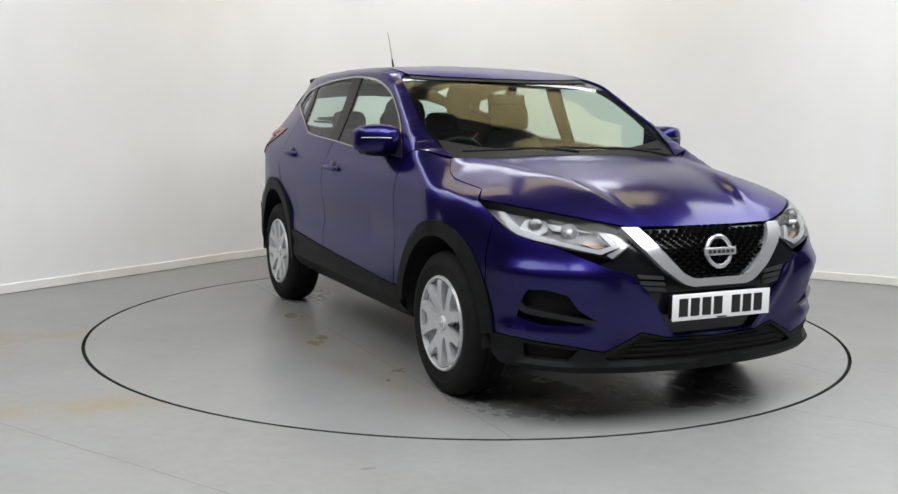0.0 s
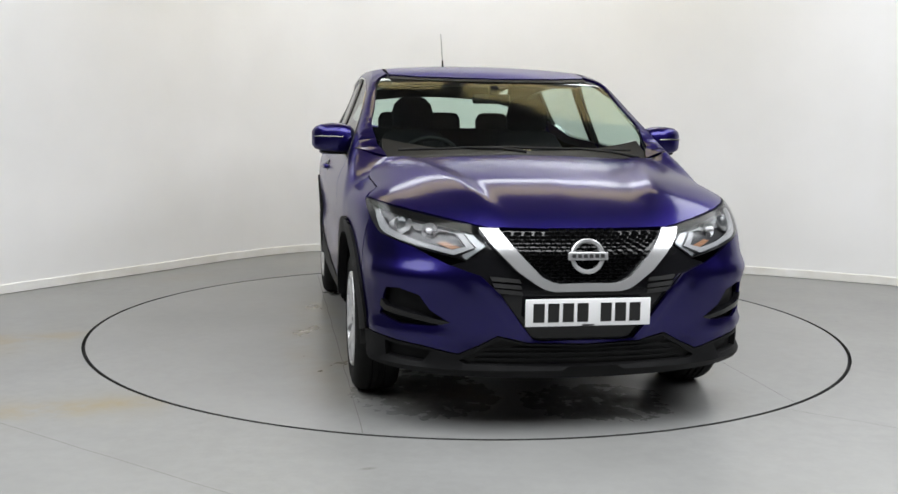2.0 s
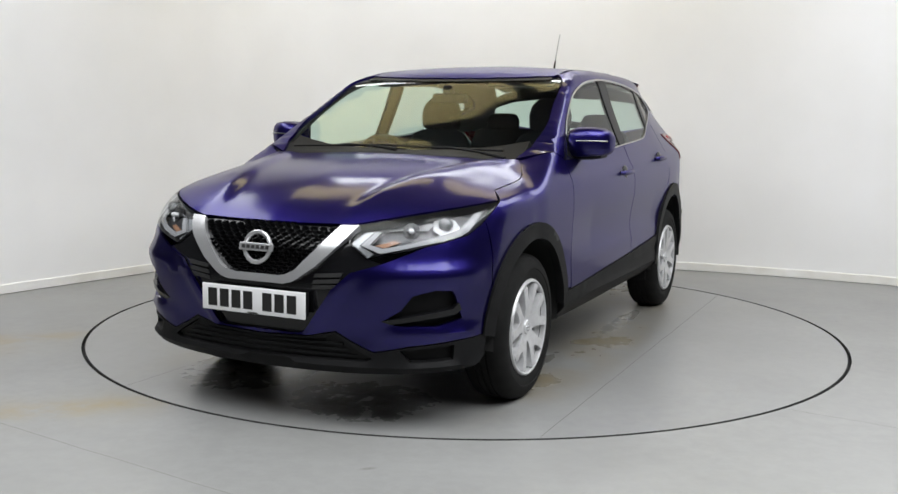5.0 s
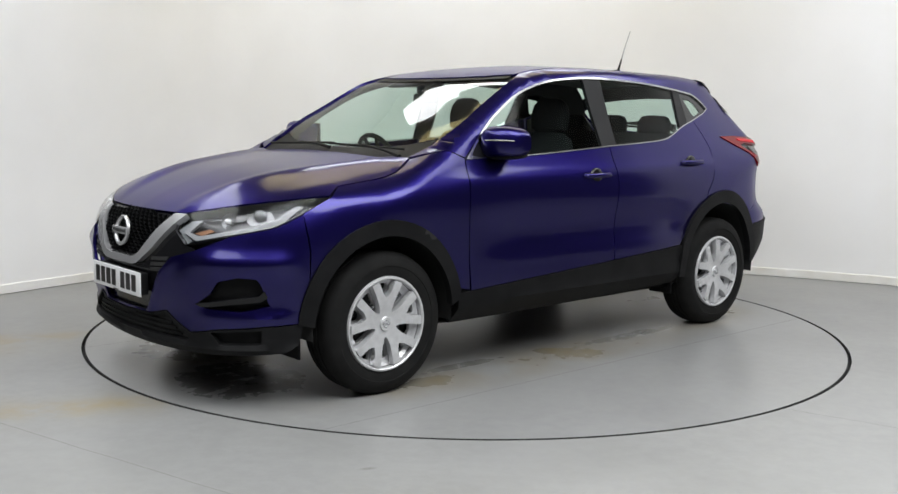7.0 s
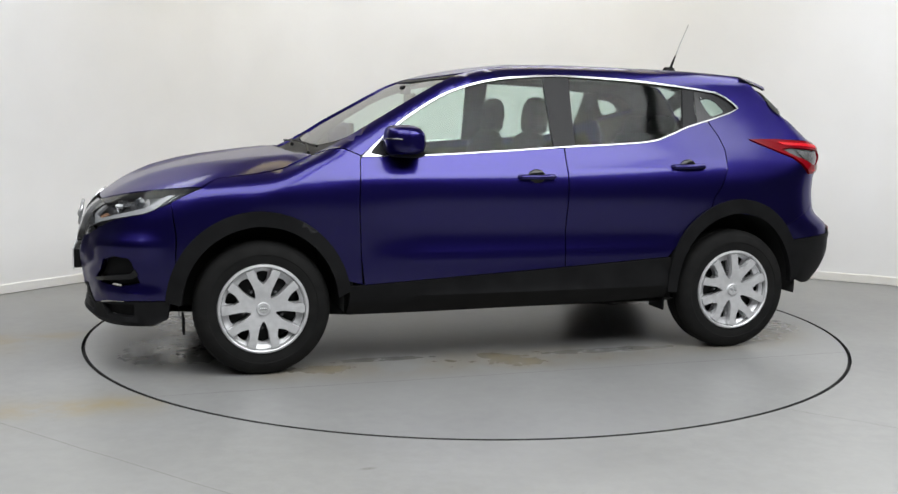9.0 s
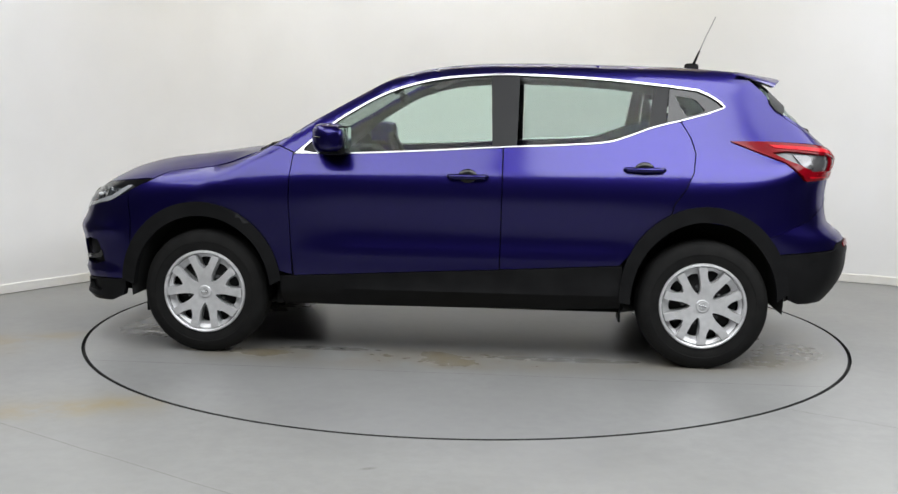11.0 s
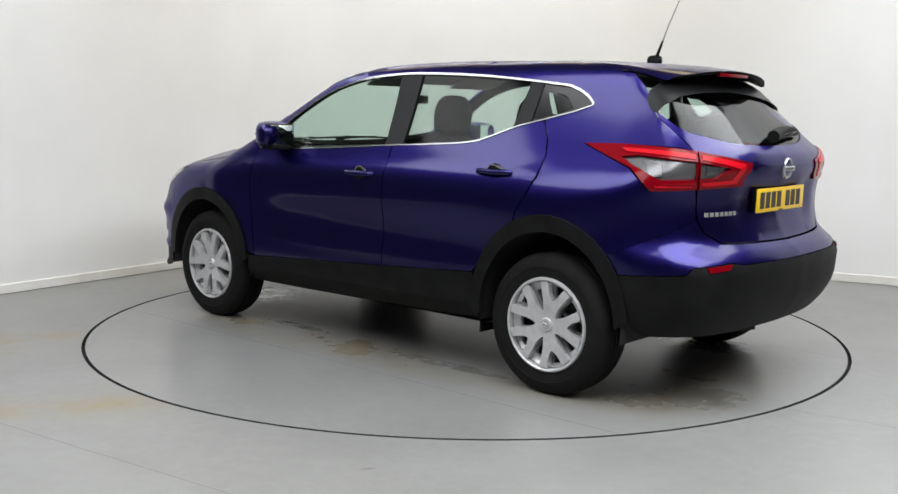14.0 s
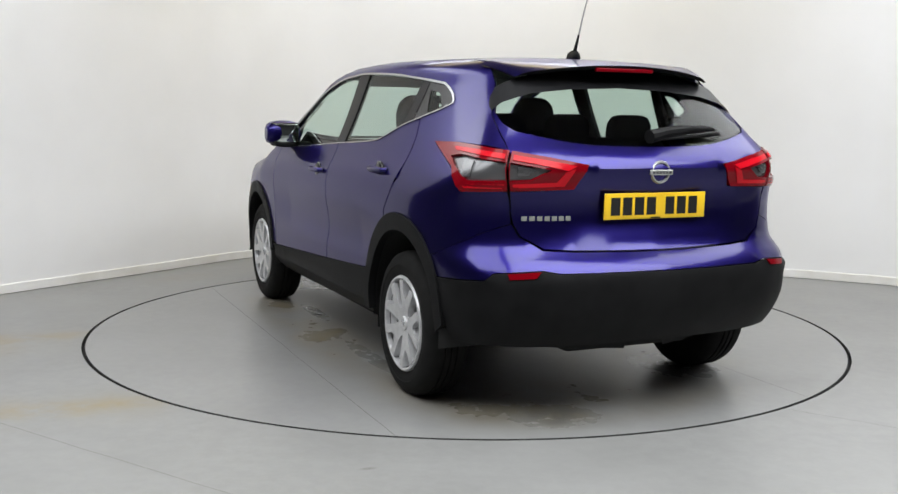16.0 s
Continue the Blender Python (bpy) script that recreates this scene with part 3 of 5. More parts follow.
# sill and arch cladding
sill = [(x, float(sill_top(x)) - 0.004) for x in np.linspace(0.895, -0.9, 16)] + [(-0.9, 0.3), (-0.6, 0.28), (0.0, 0.262), (0.5, 0.255), (0.9, 0.255)]
panel("sill_cladding", on_side(*sill), LEFT, black_plastic, car, "black plastic sill cladding", True, lift=0.007, depth=0.03, step=0.05,
      relief=lambda p: -0.014 * np.exp(-((p[:, 2] - 0.43 + 0.035 * p[:, 0]) / 0.03) ** 2) - 0.07 * np.clip((0.37 - p[:, 2]) / 0.1, 0, 1))
panel("wheel_arch_trim", on_side(*(arc(1.338, 0.36, 0.449, 0.464, 173, 3, 30) + FRONT_ARCH_IN[::-1])), LEFT, black_plastic, car, "black plastic wheel arch trim", True, lift=0.012, depth=0.04, step=0.03)
panel("wheel_arch_trim", on_side(*(arc(-1.322, 0.38, 0.434, 0.474, 176, -4, 30) + REAR_ARCH_IN[::-1])), LEFT, black_plastic, car, "black plastic wheel arch trim", True, lift=0.012, depth=0.04, step=0.03)
# front wing
NOSE_LINE = [(25.7, 0.851), (30, 0.861), (36, 0.877), (42, 0.893), (48.5, 0.908), (55.8, 0.922), (62.3, 0.932), (69.5, 0.94)]
WING_LINE = [(1.055, 0.7), (1.12, 0.735), (1.19, 0.77), (1.27, 0.788), (1.35, 0.79), (1.42, 0.783), (1.53, 0.777)]
WING = Flat(0.15, 0.85, 0.45)
wing_loop = np.vstack([on_top(*[(x + 0.002, y + 0.005) for x, y in WING_LINE]), on_front((70.3, 0.936), (61.6, 0.866), (62.6, 0.8), (63.6, 0.709), (63.4, 0.6)), on_side((1.741, 0.54)),
                       on_side(*clip_line(FRONT_ARCH_OUT[::-1], lambda p: p[1] > 0.43 and p[0] < 1.72)),
                       on_side(*shifted(SEAM_FRONT[::-1], 0.005)), on_side((0.834, 1.09), (0.92, 1.125))])
panel("front_wing", wing_loop, WING, paint, car, both_sides=True, relief=flank_relief, step=0.03)

# pillar, roof rail and rear quarter in one pressing
screen_edge = [(1.04, 1.125, 0.055), (0.93, 1.165, 0.055), (0.82, 1.22, 0.055), (0.7, 1.285, 0.052), (0.56, 1.365, 0.05), (0.42, 1.44, 0.05), (0.3, 1.497, 0.055)]
edge3d = [(x, half_width(x, z) - d, z) for x, z, d in screen_edge]
QUARTER = Flat(0.0, 0.95, 0.28)
edge3d = QUARTER.skin(QUARTER.flat(np.array(edge3d)))[0]
ditch = on_top((0.2, 0.585), (-0.1, 0.578), (-0.5, 0.575), (-0.9, 0.565), (-1.3, 0.545), (-1.52, 0.53))
tail_edge = on_rear((60, 1.44), (57.5, 1.36), (55.7, 1.305), (51.5, 1.25), (48.4, 1.2), (46.2, 1.162), (66.3, 1.187), (80.0, 1.185), (78.8, 1.174), (71.5, 1.131), (63.2, 1.077), (57.8, 0.983), (45.8, 0.99), (45.3, 0.9), (45, 0.86))
quarter_low = on_rear((50, 0.83), (56, 0.785), (62, 0.745), (66, 0.715), (68.8, 0.7))
arch_rear = on_side(*clip_line(REAR_ARCH_OUT[::-1], lambda p: p[1] > 0.7 and p[0] < -1.15))
door_edge = on_side(*shifted(SEAM_REAR[::-1], -0.007))
dlo_edge = on_side(*[p for p in dlo if not (p[1] < 1.29 and p[0] > -1.2)])
frame_loop = np.vstack([edge3d, ditch, tail_edge, quarter_low, arch_rear, door_edge, dlo_edge, on_side((0.828, 1.095), (0.92, 1.13))])
panel("body_side", frame_loop, QUARTER, paint, car, both_sides=True, step=0.03)

# chrome round the windows, black pillars, glass
panel("window_trim", on_side(*dlo), LEFT, chrome, car, "bright chrome window surround", True, holes=[on_side(*dlo_in)], lift=0.005, depth=0.02, step=0.02)


def cut(loop, x0, x1):
    """The stretch of the window band between two slanted lines, each (x at the belt, x at the roof)."""
    p = np.array(loop)
    out = []
    for a, b in zip(p, np.roll(p, -1, axis=0)):
        for s in np.linspace(0, 1, 12, endpoint=False):
            out.append(a + (b - a) * s)
    out = np.array(out)
    t = np.clip((out[:, 1] - 1.1) / 0.4, 0, 1)
    back, fore = x0[0] + (x0[1] - x0[0]) * t, x1[0] + (x1[1] - x1[0]) * t
    return [tuple(v) for v in out[(out[:, 0] > back) & (out[:, 0] < fore)]]


panel("door_glass", on_side(*cut(dlo_in, (-0.215, -0.2), (0.66, 1.0))), LEFT, glass, car, "clear green-tinted window", True, lift=-0.008, depth=0, step=0.06)
panel("door_glass", on_side(*cut(dlo_in, (-1.0, -1.06), (-0.345, -0.35))), LEFT, dark_glass, car, "green-tinted rear door window", True, lift=-0.008, depth=0, step=0.06)
quarter = [(-1.162, 1.418), (-1.24, 1.408), (-1.275, 1.392), (-1.318, 1.345), (-1.308, 1.334), (-1.235, 1.312), (-1.216, 1.318), (-1.19, 1.36)]
panel("quarter_glass", on_side(*quarter), LEFT, dark_glass, car, "small green-tinted quarter window", True, lift=-0.008, depth=0, step=0.05)
panel("quarter_surround", on_side(*cut(dlo_in, (-1.6, -1.6), (-1.106, -1.136))), LEFT, gloss_black, car, "gloss black border of the quarter window", True, holes=[on_side(*quarter)], lift=-0.005, depth=0.004, step=0.03)
panel("mirror_base", on_side(*cut(dlo_in, (0.655, 0.995), (2, 2))), LEFT, pillar_black, car, "", True, lift=-0.004, depth=0.01, step=0.05)
panel("door_pillar", on_side(*cut(dlo_in, (-0.348, -0.353), (-0.212, -0.197))), LEFT, pillar_black, car, "black pillar between the doors", True, lift=-0.003, depth=0.02, step=0.05)
panel("door_pillar", on_side(*cut(dlo_in, (-1.103, -1.133), (-0.997, -1.057))), LEFT, pillar_black, car, "black window divider", True, lift=-0.003, depth=0.02, step=0.05)

# roof, screen, bonnet
header = on_top((0.315, 0.0), (0.308, 0.2), (0.285, 0.4), (0.235, 0.57))
roof_rear = on_top((-1.53, 0.525), (-1.57, 0.3), (-1.58, 0.0))
panel("roof", both(np.vstack([header, on_top((0.2, 0.58), (-0.1, 0.573), (-0.5, 0.57), (-0.9, 0.56), (-1.3, 0.54)), roof_rear])), TOP, paint, car, step=0.05)
SCREEN_WAY = Flat(0.55, 0, 0.83)
cowl = on_top((1.0, 0.0), (0.99, 0.2), (0.965, 0.4), (0.91, 0.58), (0.86, 0.68))
edge_in = edge3d[1:] + np.array((0.0, -0.006, 0.0))
panel("windscreen", both(np.vstack([cowl, edge_in, header[::-1] + np.array((0.004, 0, 0))])), SCREEN_WAY, glass, car, "raked clear windscreen", lift=-0.011, depth=0, step=0.06)
panel("cowl", both(np.vstack([on_top((1.14, 0.0), (1.13, 0.3), (1.09, 0.55), (1.045, 0.7)), on_top((0.87, 0.685), (0.91, 0.58), (0.965, 0.4), (0.99, 0.2), (1.0, 0.0))])), TOP, black_plastic, car, "black plastic scuttle", lift=-0.012, depth=0.03, step=0.05)


def bonnet_relief(p):
    """Raised shoulders that run from the screen to the grille."""
    x, y = p[:, 0], np.abs(p[:, 1])
    line = 0.33 + 0.27 * np.clip((2.1 - x) / 1.0, 0, 1)
    d = y - line
    return 0.02 * np.where(d > 0, np.exp(-(d / 0.16) ** 2), np.exp(-(d / 0.045) ** 2)) * np.clip((2.1 - x) / 0.25, 0, 1) * np.clip((x - 1.0) / 0.15, 0, 1)


bonnet_edge = np.vstack([on_front((0, 0.85), (10, 0.85), (17, 0.851), *NOSE_LINE), on_top(*WING_LINE[::-1]), on_top((1.1, 0.55), (1.135, 0.3), (1.145, 0.0))])
panel("bonnet", both(bonnet_edge), TOP, paint, car, relief=bonnet_relief, step=0.03)

# nose
V_EDGE = [(13.5, 0.408), (15.0, 0.438), (18.2, 0.513), (21.6, 0.596), (26.2, 0.666)]
LOW_EDGE = [(61.3, 0.392), (52.0, 0.386), (40.3, 0.369), (33.8, 0.348), (31.6, 0.344), (26.4, 0.384), (22.3, 0.422), (14.9, 0.396), (0.0, 0.388)]
blue = on_front((0.0, 0.402), (11.5, 0.401), *V_EDGE, (34.1, 0.707), (43.4, 0.770), (54.8, 0.810), (61.6, 0.862), (63.2, 0.709), (63.0, 0.535), (62.5, 0.49), (62.0, 0.45), *LOW_EDGE)
fog = on_front((34.1, 0.475), (38.0, 0.518), (40.5, 0.578), (45.7, 0.600), (50.0, 0.593), (51.0, 0.571), (53.1, 0.473), (46.1, 0.448), (36.8, 0.454))


def bumper_relief(p):
    """The ridge beside the grille panel, the shoulder over the fog recess and the blade under it."""
    angle, z = np.degrees(np.arctan2(np.abs(p[:, 1]), p[:, 0] - 1.3)), p[:, 2]
    v = np.interp(z, [0.408, 0.513, 0.596, 0.666], [14.5, 19.2, 22.6, 27.2])
    r = 0.012 * np.exp(-((angle - v) / 2.0) ** 2) * np.clip((0.7 - z) / 0.04, 0, 1)
    wide = np.clip((angle - 30) / 8, 0, 1) * np.clip((61 - angle) / 6, 0, 1)
    r += wide * (0.02 * np.exp(-((z - 0.655) / 0.045) ** 2) + 0.018 * np.exp(-((z - 0.415) / 0.028) ** 2))
    return r + 0.008 * np.exp(-((z - 0.396) / 0.01) ** 2) * np.clip((14 - angle) / 3, 0, 1)


panel("front_bumper", both(blue), FRONT_ROUND, paint, car, holes=[fog, fog * (1, -1, 1)], step=0.022, relief=bumper_relief)
panel("fog_recess", fog, FRONT_ROUND, black_plastic, car, "black recess in the bumper corner", True, lift=-0.03, depth=0, step=0.03)
blade = on_front((33.4, 0.472), (44.0, 0.503), (50.5, 0.518), (51.9, 0.542), (52.7, 0.512), (51.0, 0.494), (44.0, 0.481), (35.7, 0.460))
panel("fog_blade", blade, FRONT_ROUND, gloss_black, car, "", True, lift=0.004, depth=0.03, step=0.02)
lower = on_front(*[(a, z - 0.006) for a, z in LOW_EDGE[::-1]], (60.3, 0.3), (56.5, 0.272), (38.4, 0.25), (0.0, 0.24))
intake = on_front((0.0, 0.374), (14.9, 0.382), (21.8, 0.405), (25.8, 0.368), (31.5, 0.314), (30.0, 0.302), (0.0, 0.296))
corner = on_front((37.8, 0.35), (51.1, 0.366), (50.8, 0.305), (40.4, 0.299))
panel("lower_bumper", both(lower), FRONT_ROUND, black_plastic, car, "black plastic lower bumper", holes=[both(intake), corner, corner * (1, -1, 1)], lift=0.004, depth=0.03, step=0.03,
      relief=lambda p: 0.022 * np.exp(-((p[:, 2] - 0.277) / 0.018) ** 2))
panel("lower_intake", both(intake), FRONT_ROUND, dark, car, "dark lower air intake", lift=-0.015, depth=0, step=0.05)
panel("corner_recess", corner, FRONT_ROUND, black_plastic, car, "black recess low in the bumper corner", True, lift=-0.022, depth=0, step=0.03)
for z in (0.32, 0.345, 0.368):
    w = float(np.interp(z, [0.31, 0.37], [28.5, 24.0]))
    panel("intake_bar", both(on_front((0, z + 0.004), (w, z + 0.004), (w, z - 0.004), (0, z - 0.004))), FRONT_ROUND, black_plastic, car, "", lift=-0.006, depth=0.008, step=0.03)
dark_v = on_front((0.0, 0.850), (12.0, 0.848), (20.8, 0.847), (27.5, 0.839), (25.6, 0.787), (30.0, 0.725), (33.9, 0.704), *[(a - 0.2, z - 0.002) for a, z in V_EDGE[::-1]], (11.5, 0.405), (0.0, 0.406))
panel("grille_surround", both(dark_v), FRONT_ROUND, gloss_black, car, "gloss black panel round the grille", lift=-0.012, depth=0.02, step=0.035)
v_out = on_front((0.0, 0.608), (8.6, 0.607), (11.0, 0.616), (12.9, 0.633), (17.6, 0.685), (28.4, 0.843), (23.4, 0.841), (16.8, 0.745), (11.7, 0.664), (9.2, 0.645), (7.0, 0.638), (0.0, 0.640))
panel("grille_chrome", both(v_out), FRONT_ROUND, satin_chrome, car, "bright chrome V-shaped grille bar", lift=0.014, depth=0.03, step=0.02)

# headlamps, tail lamps
lamp_loop = on_front(*[(a, z - 0.005) for a, z in NOSE_LINE[::-1]], (25.7, 0.784), (30.1, 0.727), (36.7, 0.749), (43.4, 0.773), (48.7, 0.792), (54.9, 0.813), (61.0, 0.865))
panel("headlamp_cover", lamp_loop, FRONT_ROUND, lamp_glass, car, "clear headlamp cover", True, lift=0.003, depth=0, step=0.03)
panel("headlamp_bowl", lamp_loop, FRONT_ROUND, lamp_housing, car, "black headlamp housing", True, lift=-0.045, depth=-0.045, step=0.03)

panel("tailgate", both(on_rear((0, 1.178), (12, 1.179), (21.8, 1.183), (29.3, 1.193), (38, 1.213), (46.2, 1.238), (50.5, 1.27), (55, 1.32), (59, 1.4), (61.5, 1.46), (60, 1.44), (57.2, 1.36), (55.2, 1.303), (51, 1.247), (48, 1.2), (45.6, 1.153), (24.4, 1.106), (28.6, 1.002), (45, 0.992),
                               (44.9, 0.9), (44.3, 0.86), (42.4, 0.81), (36.3, 0.758), (28.5, 0.751), (9.4, 0.745), (0, 0.744))), REAR_ROUND, paint, car, step=0.03,
      relief=lambda p: -0.014 * np.clip((0.46 - np.abs(p[:, 1])) / 0.12, 0, 1) * np.clip((p[:, 2] - 0.8) / 0.06, 0, 1) * np.clip((1.03 - p[:, 2]) / 0.04, 0, 1))
panel("rear_window", both(on_rear((0, 1.181), (21.8, 1.186), (29.3, 1.196), (38, 1.216), (46, 1.241), (50.2, 1.273), (54.5, 1.322), (58.5, 1.4), (61, 1.45), (64, 1.5), (30, 1.525), (0, 1.535))), REAR_ROUND, glass, car, "raked rear window", lift=-0.005, depth=0, step=0.05)
panel("rear_bumper", both(on_rear((0, 0.736), (9.4, 0.737), (28.5, 0.743), (36.6, 0.75), (42.8, 0.805), (44.8, 0.858), (50, 0.8285), (56, 0.7835), (62, 0.7435), (66, 0.713), (69, 0.698), (67.3, 0.655), (66, 0.615), (48.7, 0.638), (46.9, 0.667), (36, 0.681), (31.6, 0.668), (0, 0.666))), REAR_ROUND, paint, car, step=0.03)
panel("rear_bumper_cladding", both(on_rear((0, 0.662), (31.6, 0.663), (36, 0.676), (46.9, 0.662), (48.7, 0.632), (66, 0.61), (63.7, 0.5), (62.6, 0.42), (61.5, 0.37), (58, 0.345), (38, 0.33), (20, 0.33), (0, 0.33))), REAR_ROUND, black_plastic, car, "black plastic lower rear bumper", lift=0.004, depth=0.03, step=0.035,
      relief=lambda p: 0.008 * np.exp(-((p[:, 2] - 0.635) / 0.02) ** 2) - 0.025 * np.clip((0.5 - p[:, 2]) / 0.16, 0, 1))
OUTER_RED = [(79.5, 1.182), (66.3, 1.184), (55, 1.174), (45.7, 1.158), (45.7, 0.996), (52, 0.991), (57.6, 0.988), (63.0, 1.082), (71.5, 1.136)]
OUTER_CLEAR = [(66, 1.128), (61, 1.137), (54, 1.126), (45.9, 1.114), (45.9, 1.037), (55.5, 1.037), (62.5, 1.095)]
INNER_RED = [(45.1, 1.157), (35, 1.131), (24.8, 1.103), (25.2, 1.085), (29, 1.006), (45.1, 0.996)]
INNER_CLEAR = [(44.9, 1.112), (34.8, 1.084), (39.9, 1.042), (44.9, 1.037)]
for red, clear in ((OUTER_RED, OUTER_CLEAR), (INNER_RED, INNER_CLEAR)):
    panel("tail_lamp", on_rear(*red), REAR_ROUND, red_lens, car, "glossy red tail lamp with a clear centre", True, lift=0.006, depth=0.03, step=0.02, holes=[on_rear(*clear)],
          relief=lambda p: 0.006 * np.exp(-((p[:, 2] - 1.012) / 0.012) ** 2))
    panel("tail_lamp_centre", on_rear(*clear), REAR_ROUND, grey_lens, car, "smoked clear lamp centre", True, lift=-0.008, depth=0, step=0.03)
for guide in ([(66, 1.166), (55, 1.158), (46.4, 1.143), (46.4, 1.124), (55, 1.139), (64.5, 1.15)], [(57.2, 1.022), (46.4, 1.026), (46.4, 1.008), (56.4, 1.004)],
              [(44.4, 1.14), (35, 1.116), (28.2, 1.098), (30.6, 1.082), (35, 1.094), (44.4, 1.121)], [(31.2, 1.076), (28.4, 1.09), (31.6, 1.018), (44.4, 1.01), (44.4, 1.026), (33.6, 1.034)]):
    panel("tail_lamp_band", on_rear(*guide), REAR_ROUND, bright_red, car, "bright red light guide", True, lift=0.0095, depth=0.008, step=0.02)
panel("reversing_lamp", on_rear((59.5, 1.122), (55, 1.117), (55, 1.05), (58, 1.05)), REAR_ROUND, lamp_chrome, car, "bright reversing lamp", True, lift=0.0, depth=0.01, step=0.02)
panel("reversing_lamp", on_rear((43, 1.098), (38.5, 1.087), (40.5, 1.06), (43, 1.058)), REAR_ROUND, lamp_chrome, car, "", True, lift=0.0, depth=0.01, step=0.02)
# ---------------------------------------------------------------- under the skin
def inner_shell():
    """A dark closed tub inside the skin, open over the cabin, with the wheel arches left out."""
    verts, faces = [], []
    xs = np.linspace(-2.0, 2.0, 61)
    zs = np.array([0.3, 0.4, 0.6, 0.8, 0.93, 1.03])
    for s in (1, -1):
        base = len(verts)
        for x in xs:
            y = half_width(np.full(len(zs), x), zs) - 0.055
            lim = np.where(x > 0, np.interp(x, [1.5, 1.8, 2.0], [0.85, 0.6, 0.3]), np.interp(-x, [1.5, 1.75, 1.9, 2.0], [0.85, 0.6, 0.35, 0.1]))
            top = float(np.clip(BONNET(np.array(x)) - 0.13, 0.3, 1.03)) if x > 0.9 else 1.03
            verts += [(x, s * min(v, lim), min(z, top)) for v, z in zip(y, zs)]
        n = len(zs)
        for i in range(len(xs) - 1):
            for j in range(n - 1):
                cx, cz = (xs[i] + xs[i + 1]) / 2, (zs[j] + zs[j + 1]) / 2
                if min(math.hypot(cx - AXLE, cz - HUB_Z), math.hypot(cx + AXLE, cz - HUB_Z)) < 0.5:
                    continue
                a = base + i * n + j
                faces.append((a, a + 1, a + n + 1, a + n))
    b = len(verts)
    for x in (-1.95, -1.75, -0.92, 0.92, 1.75, 1.98):
        w = 0.82 if abs(x) < 1 else 0.55
        verts += [(x, w, 0.38 if x < -1 else 0.28), (x, -w, 0.38 if x < -1 else 0.28)]
    faces += [(b + 2 * i, b + 2 * i + 1, b + 2 * i + 3, b + 2 * i + 2) for i in range(5)]
    b = len(verts)
    for x, z in ((1.98, 0.28), (2.0, 0.66), (1.75, 0.84), (1.1, 0.98), (0.95, 0.28)):
        verts += [(x, 0.6, z), (x, -0.6, z)]
    faces += [(b + 2 * i, b + 2 * i + 1, b + 2 * i + 3, b + 2 * i + 2) for i in range(4)]
    mesh_object("floor_pan", verts, faces, dark, car, smooth=False)


inner_shell()


def arch_liner(cx):
    bm = bmesh.new()
    n = 26
    for side in (1,):
        outer, inner = [], []
        for k in range(n + 1):
            a = math.pi * (1.08 * k / n - 0.04)
            outer.append(bm.verts.new((cx + 0.405 * math.cos(a), 0.87, HUB_Z + 0.02 + 0.425 * math.sin(a))))
            inner.append(bm.verts.new((cx + 0.405 * math.cos(a), 0.5, HUB_Z + 0.02 + 0.425 * math.sin(a))))
        for k in range(n):
            bm.faces.new((outer[k], outer[k + 1], inner[k + 1], inner[k]))
        bm.faces.new(inner)
    ob = part("arch_liner", bm, dark, car)
    mirrored(ob)


arch_liner(AXLE)
arch_liner(-AXLE)


# ---------------------------------------------------------------- wheels
def plate_mesh(loop, holes, step, shape, depth):
    """A flat cut-out shaped by a function of its plane (u, v) -> height."""
    rings = [np.array(r, float) for r in (loop, *holes)]
    verts = np.vstack(rings)
    edges, at = [], 0
    for r in rings:
        edges += [(at + i, at + (i + 1) % len(r)) for i in range(len(r))]
        at += len(r)
    lo, hi = rings[0].min(0), rings[0].max(0)
    gx, gy = np.meshgrid(np.arange(lo[0], hi[0], step), np.arange(lo[1], hi[1], step))
    grid = np.stack([gx.ravel(), gy.ravel()], 1)
    keep = inside_polygon(grid, rings[0])
    for r in rings[1:]:
        keep &= ~inside_polygon(grid, r)
    grid = grid[keep]
    grid = grid[np.min(np.linalg.norm(grid[:, None] - verts[None], axis=2), axis=1) > step * 0.5]
    flat, _, tris, *_ = geometry.delaunay_2d_cdt([Vector(v) for v in np.vstack([verts, grid])], edges, [], 0, 1e-7)
    q = np.array([(v.x, v.y) for v in flat])
    tris = np.array([t for t in tris if len(t) == 3])
    c = q[tris].mean(1)
    keep = inside_polygon(c, rings[0])
    for r in rings[1:]:
        keep &= ~inside_polygon(c, r)
    faces = []
    for t in tris[keep]:
        a, b, d = q[t]
        if (b[0] - a[0]) * (d[1] - a[1]) - (b[1] - a[1]) * (d[0] - a[0]) < 0:
            t = t[::-1]
        faces.append(tuple(t))
    h = shape(q)
    out = np.column_stack([q, h])
    seen = {(a, b) for t in faces for a, b in ((t[0], t[1]), (t[1], t[2]), (t[2], t[0]))}
    rim = [(a, b) for a, b in seen if (b, a) not in seen]
    index, extra = {}, []
    for a, b in rim:
        for i in (a, b):
            if i not in index:
                index[i] = len(out) + len(extra)
                extra.append((q[i][0], q[i][1], h[i] - depth))
    out = np.vstack([out, extra])
    faces += [(b, a, index[a], index[b]) for a, b in rim]
    return out, faces


def circle(r, n=48, a0=0.0):
    return [(r * math.cos(a0 + 2 * math.pi * k / n), r * math.sin(a0 + 2 * math.pi * k / n)) for k in range(n)]


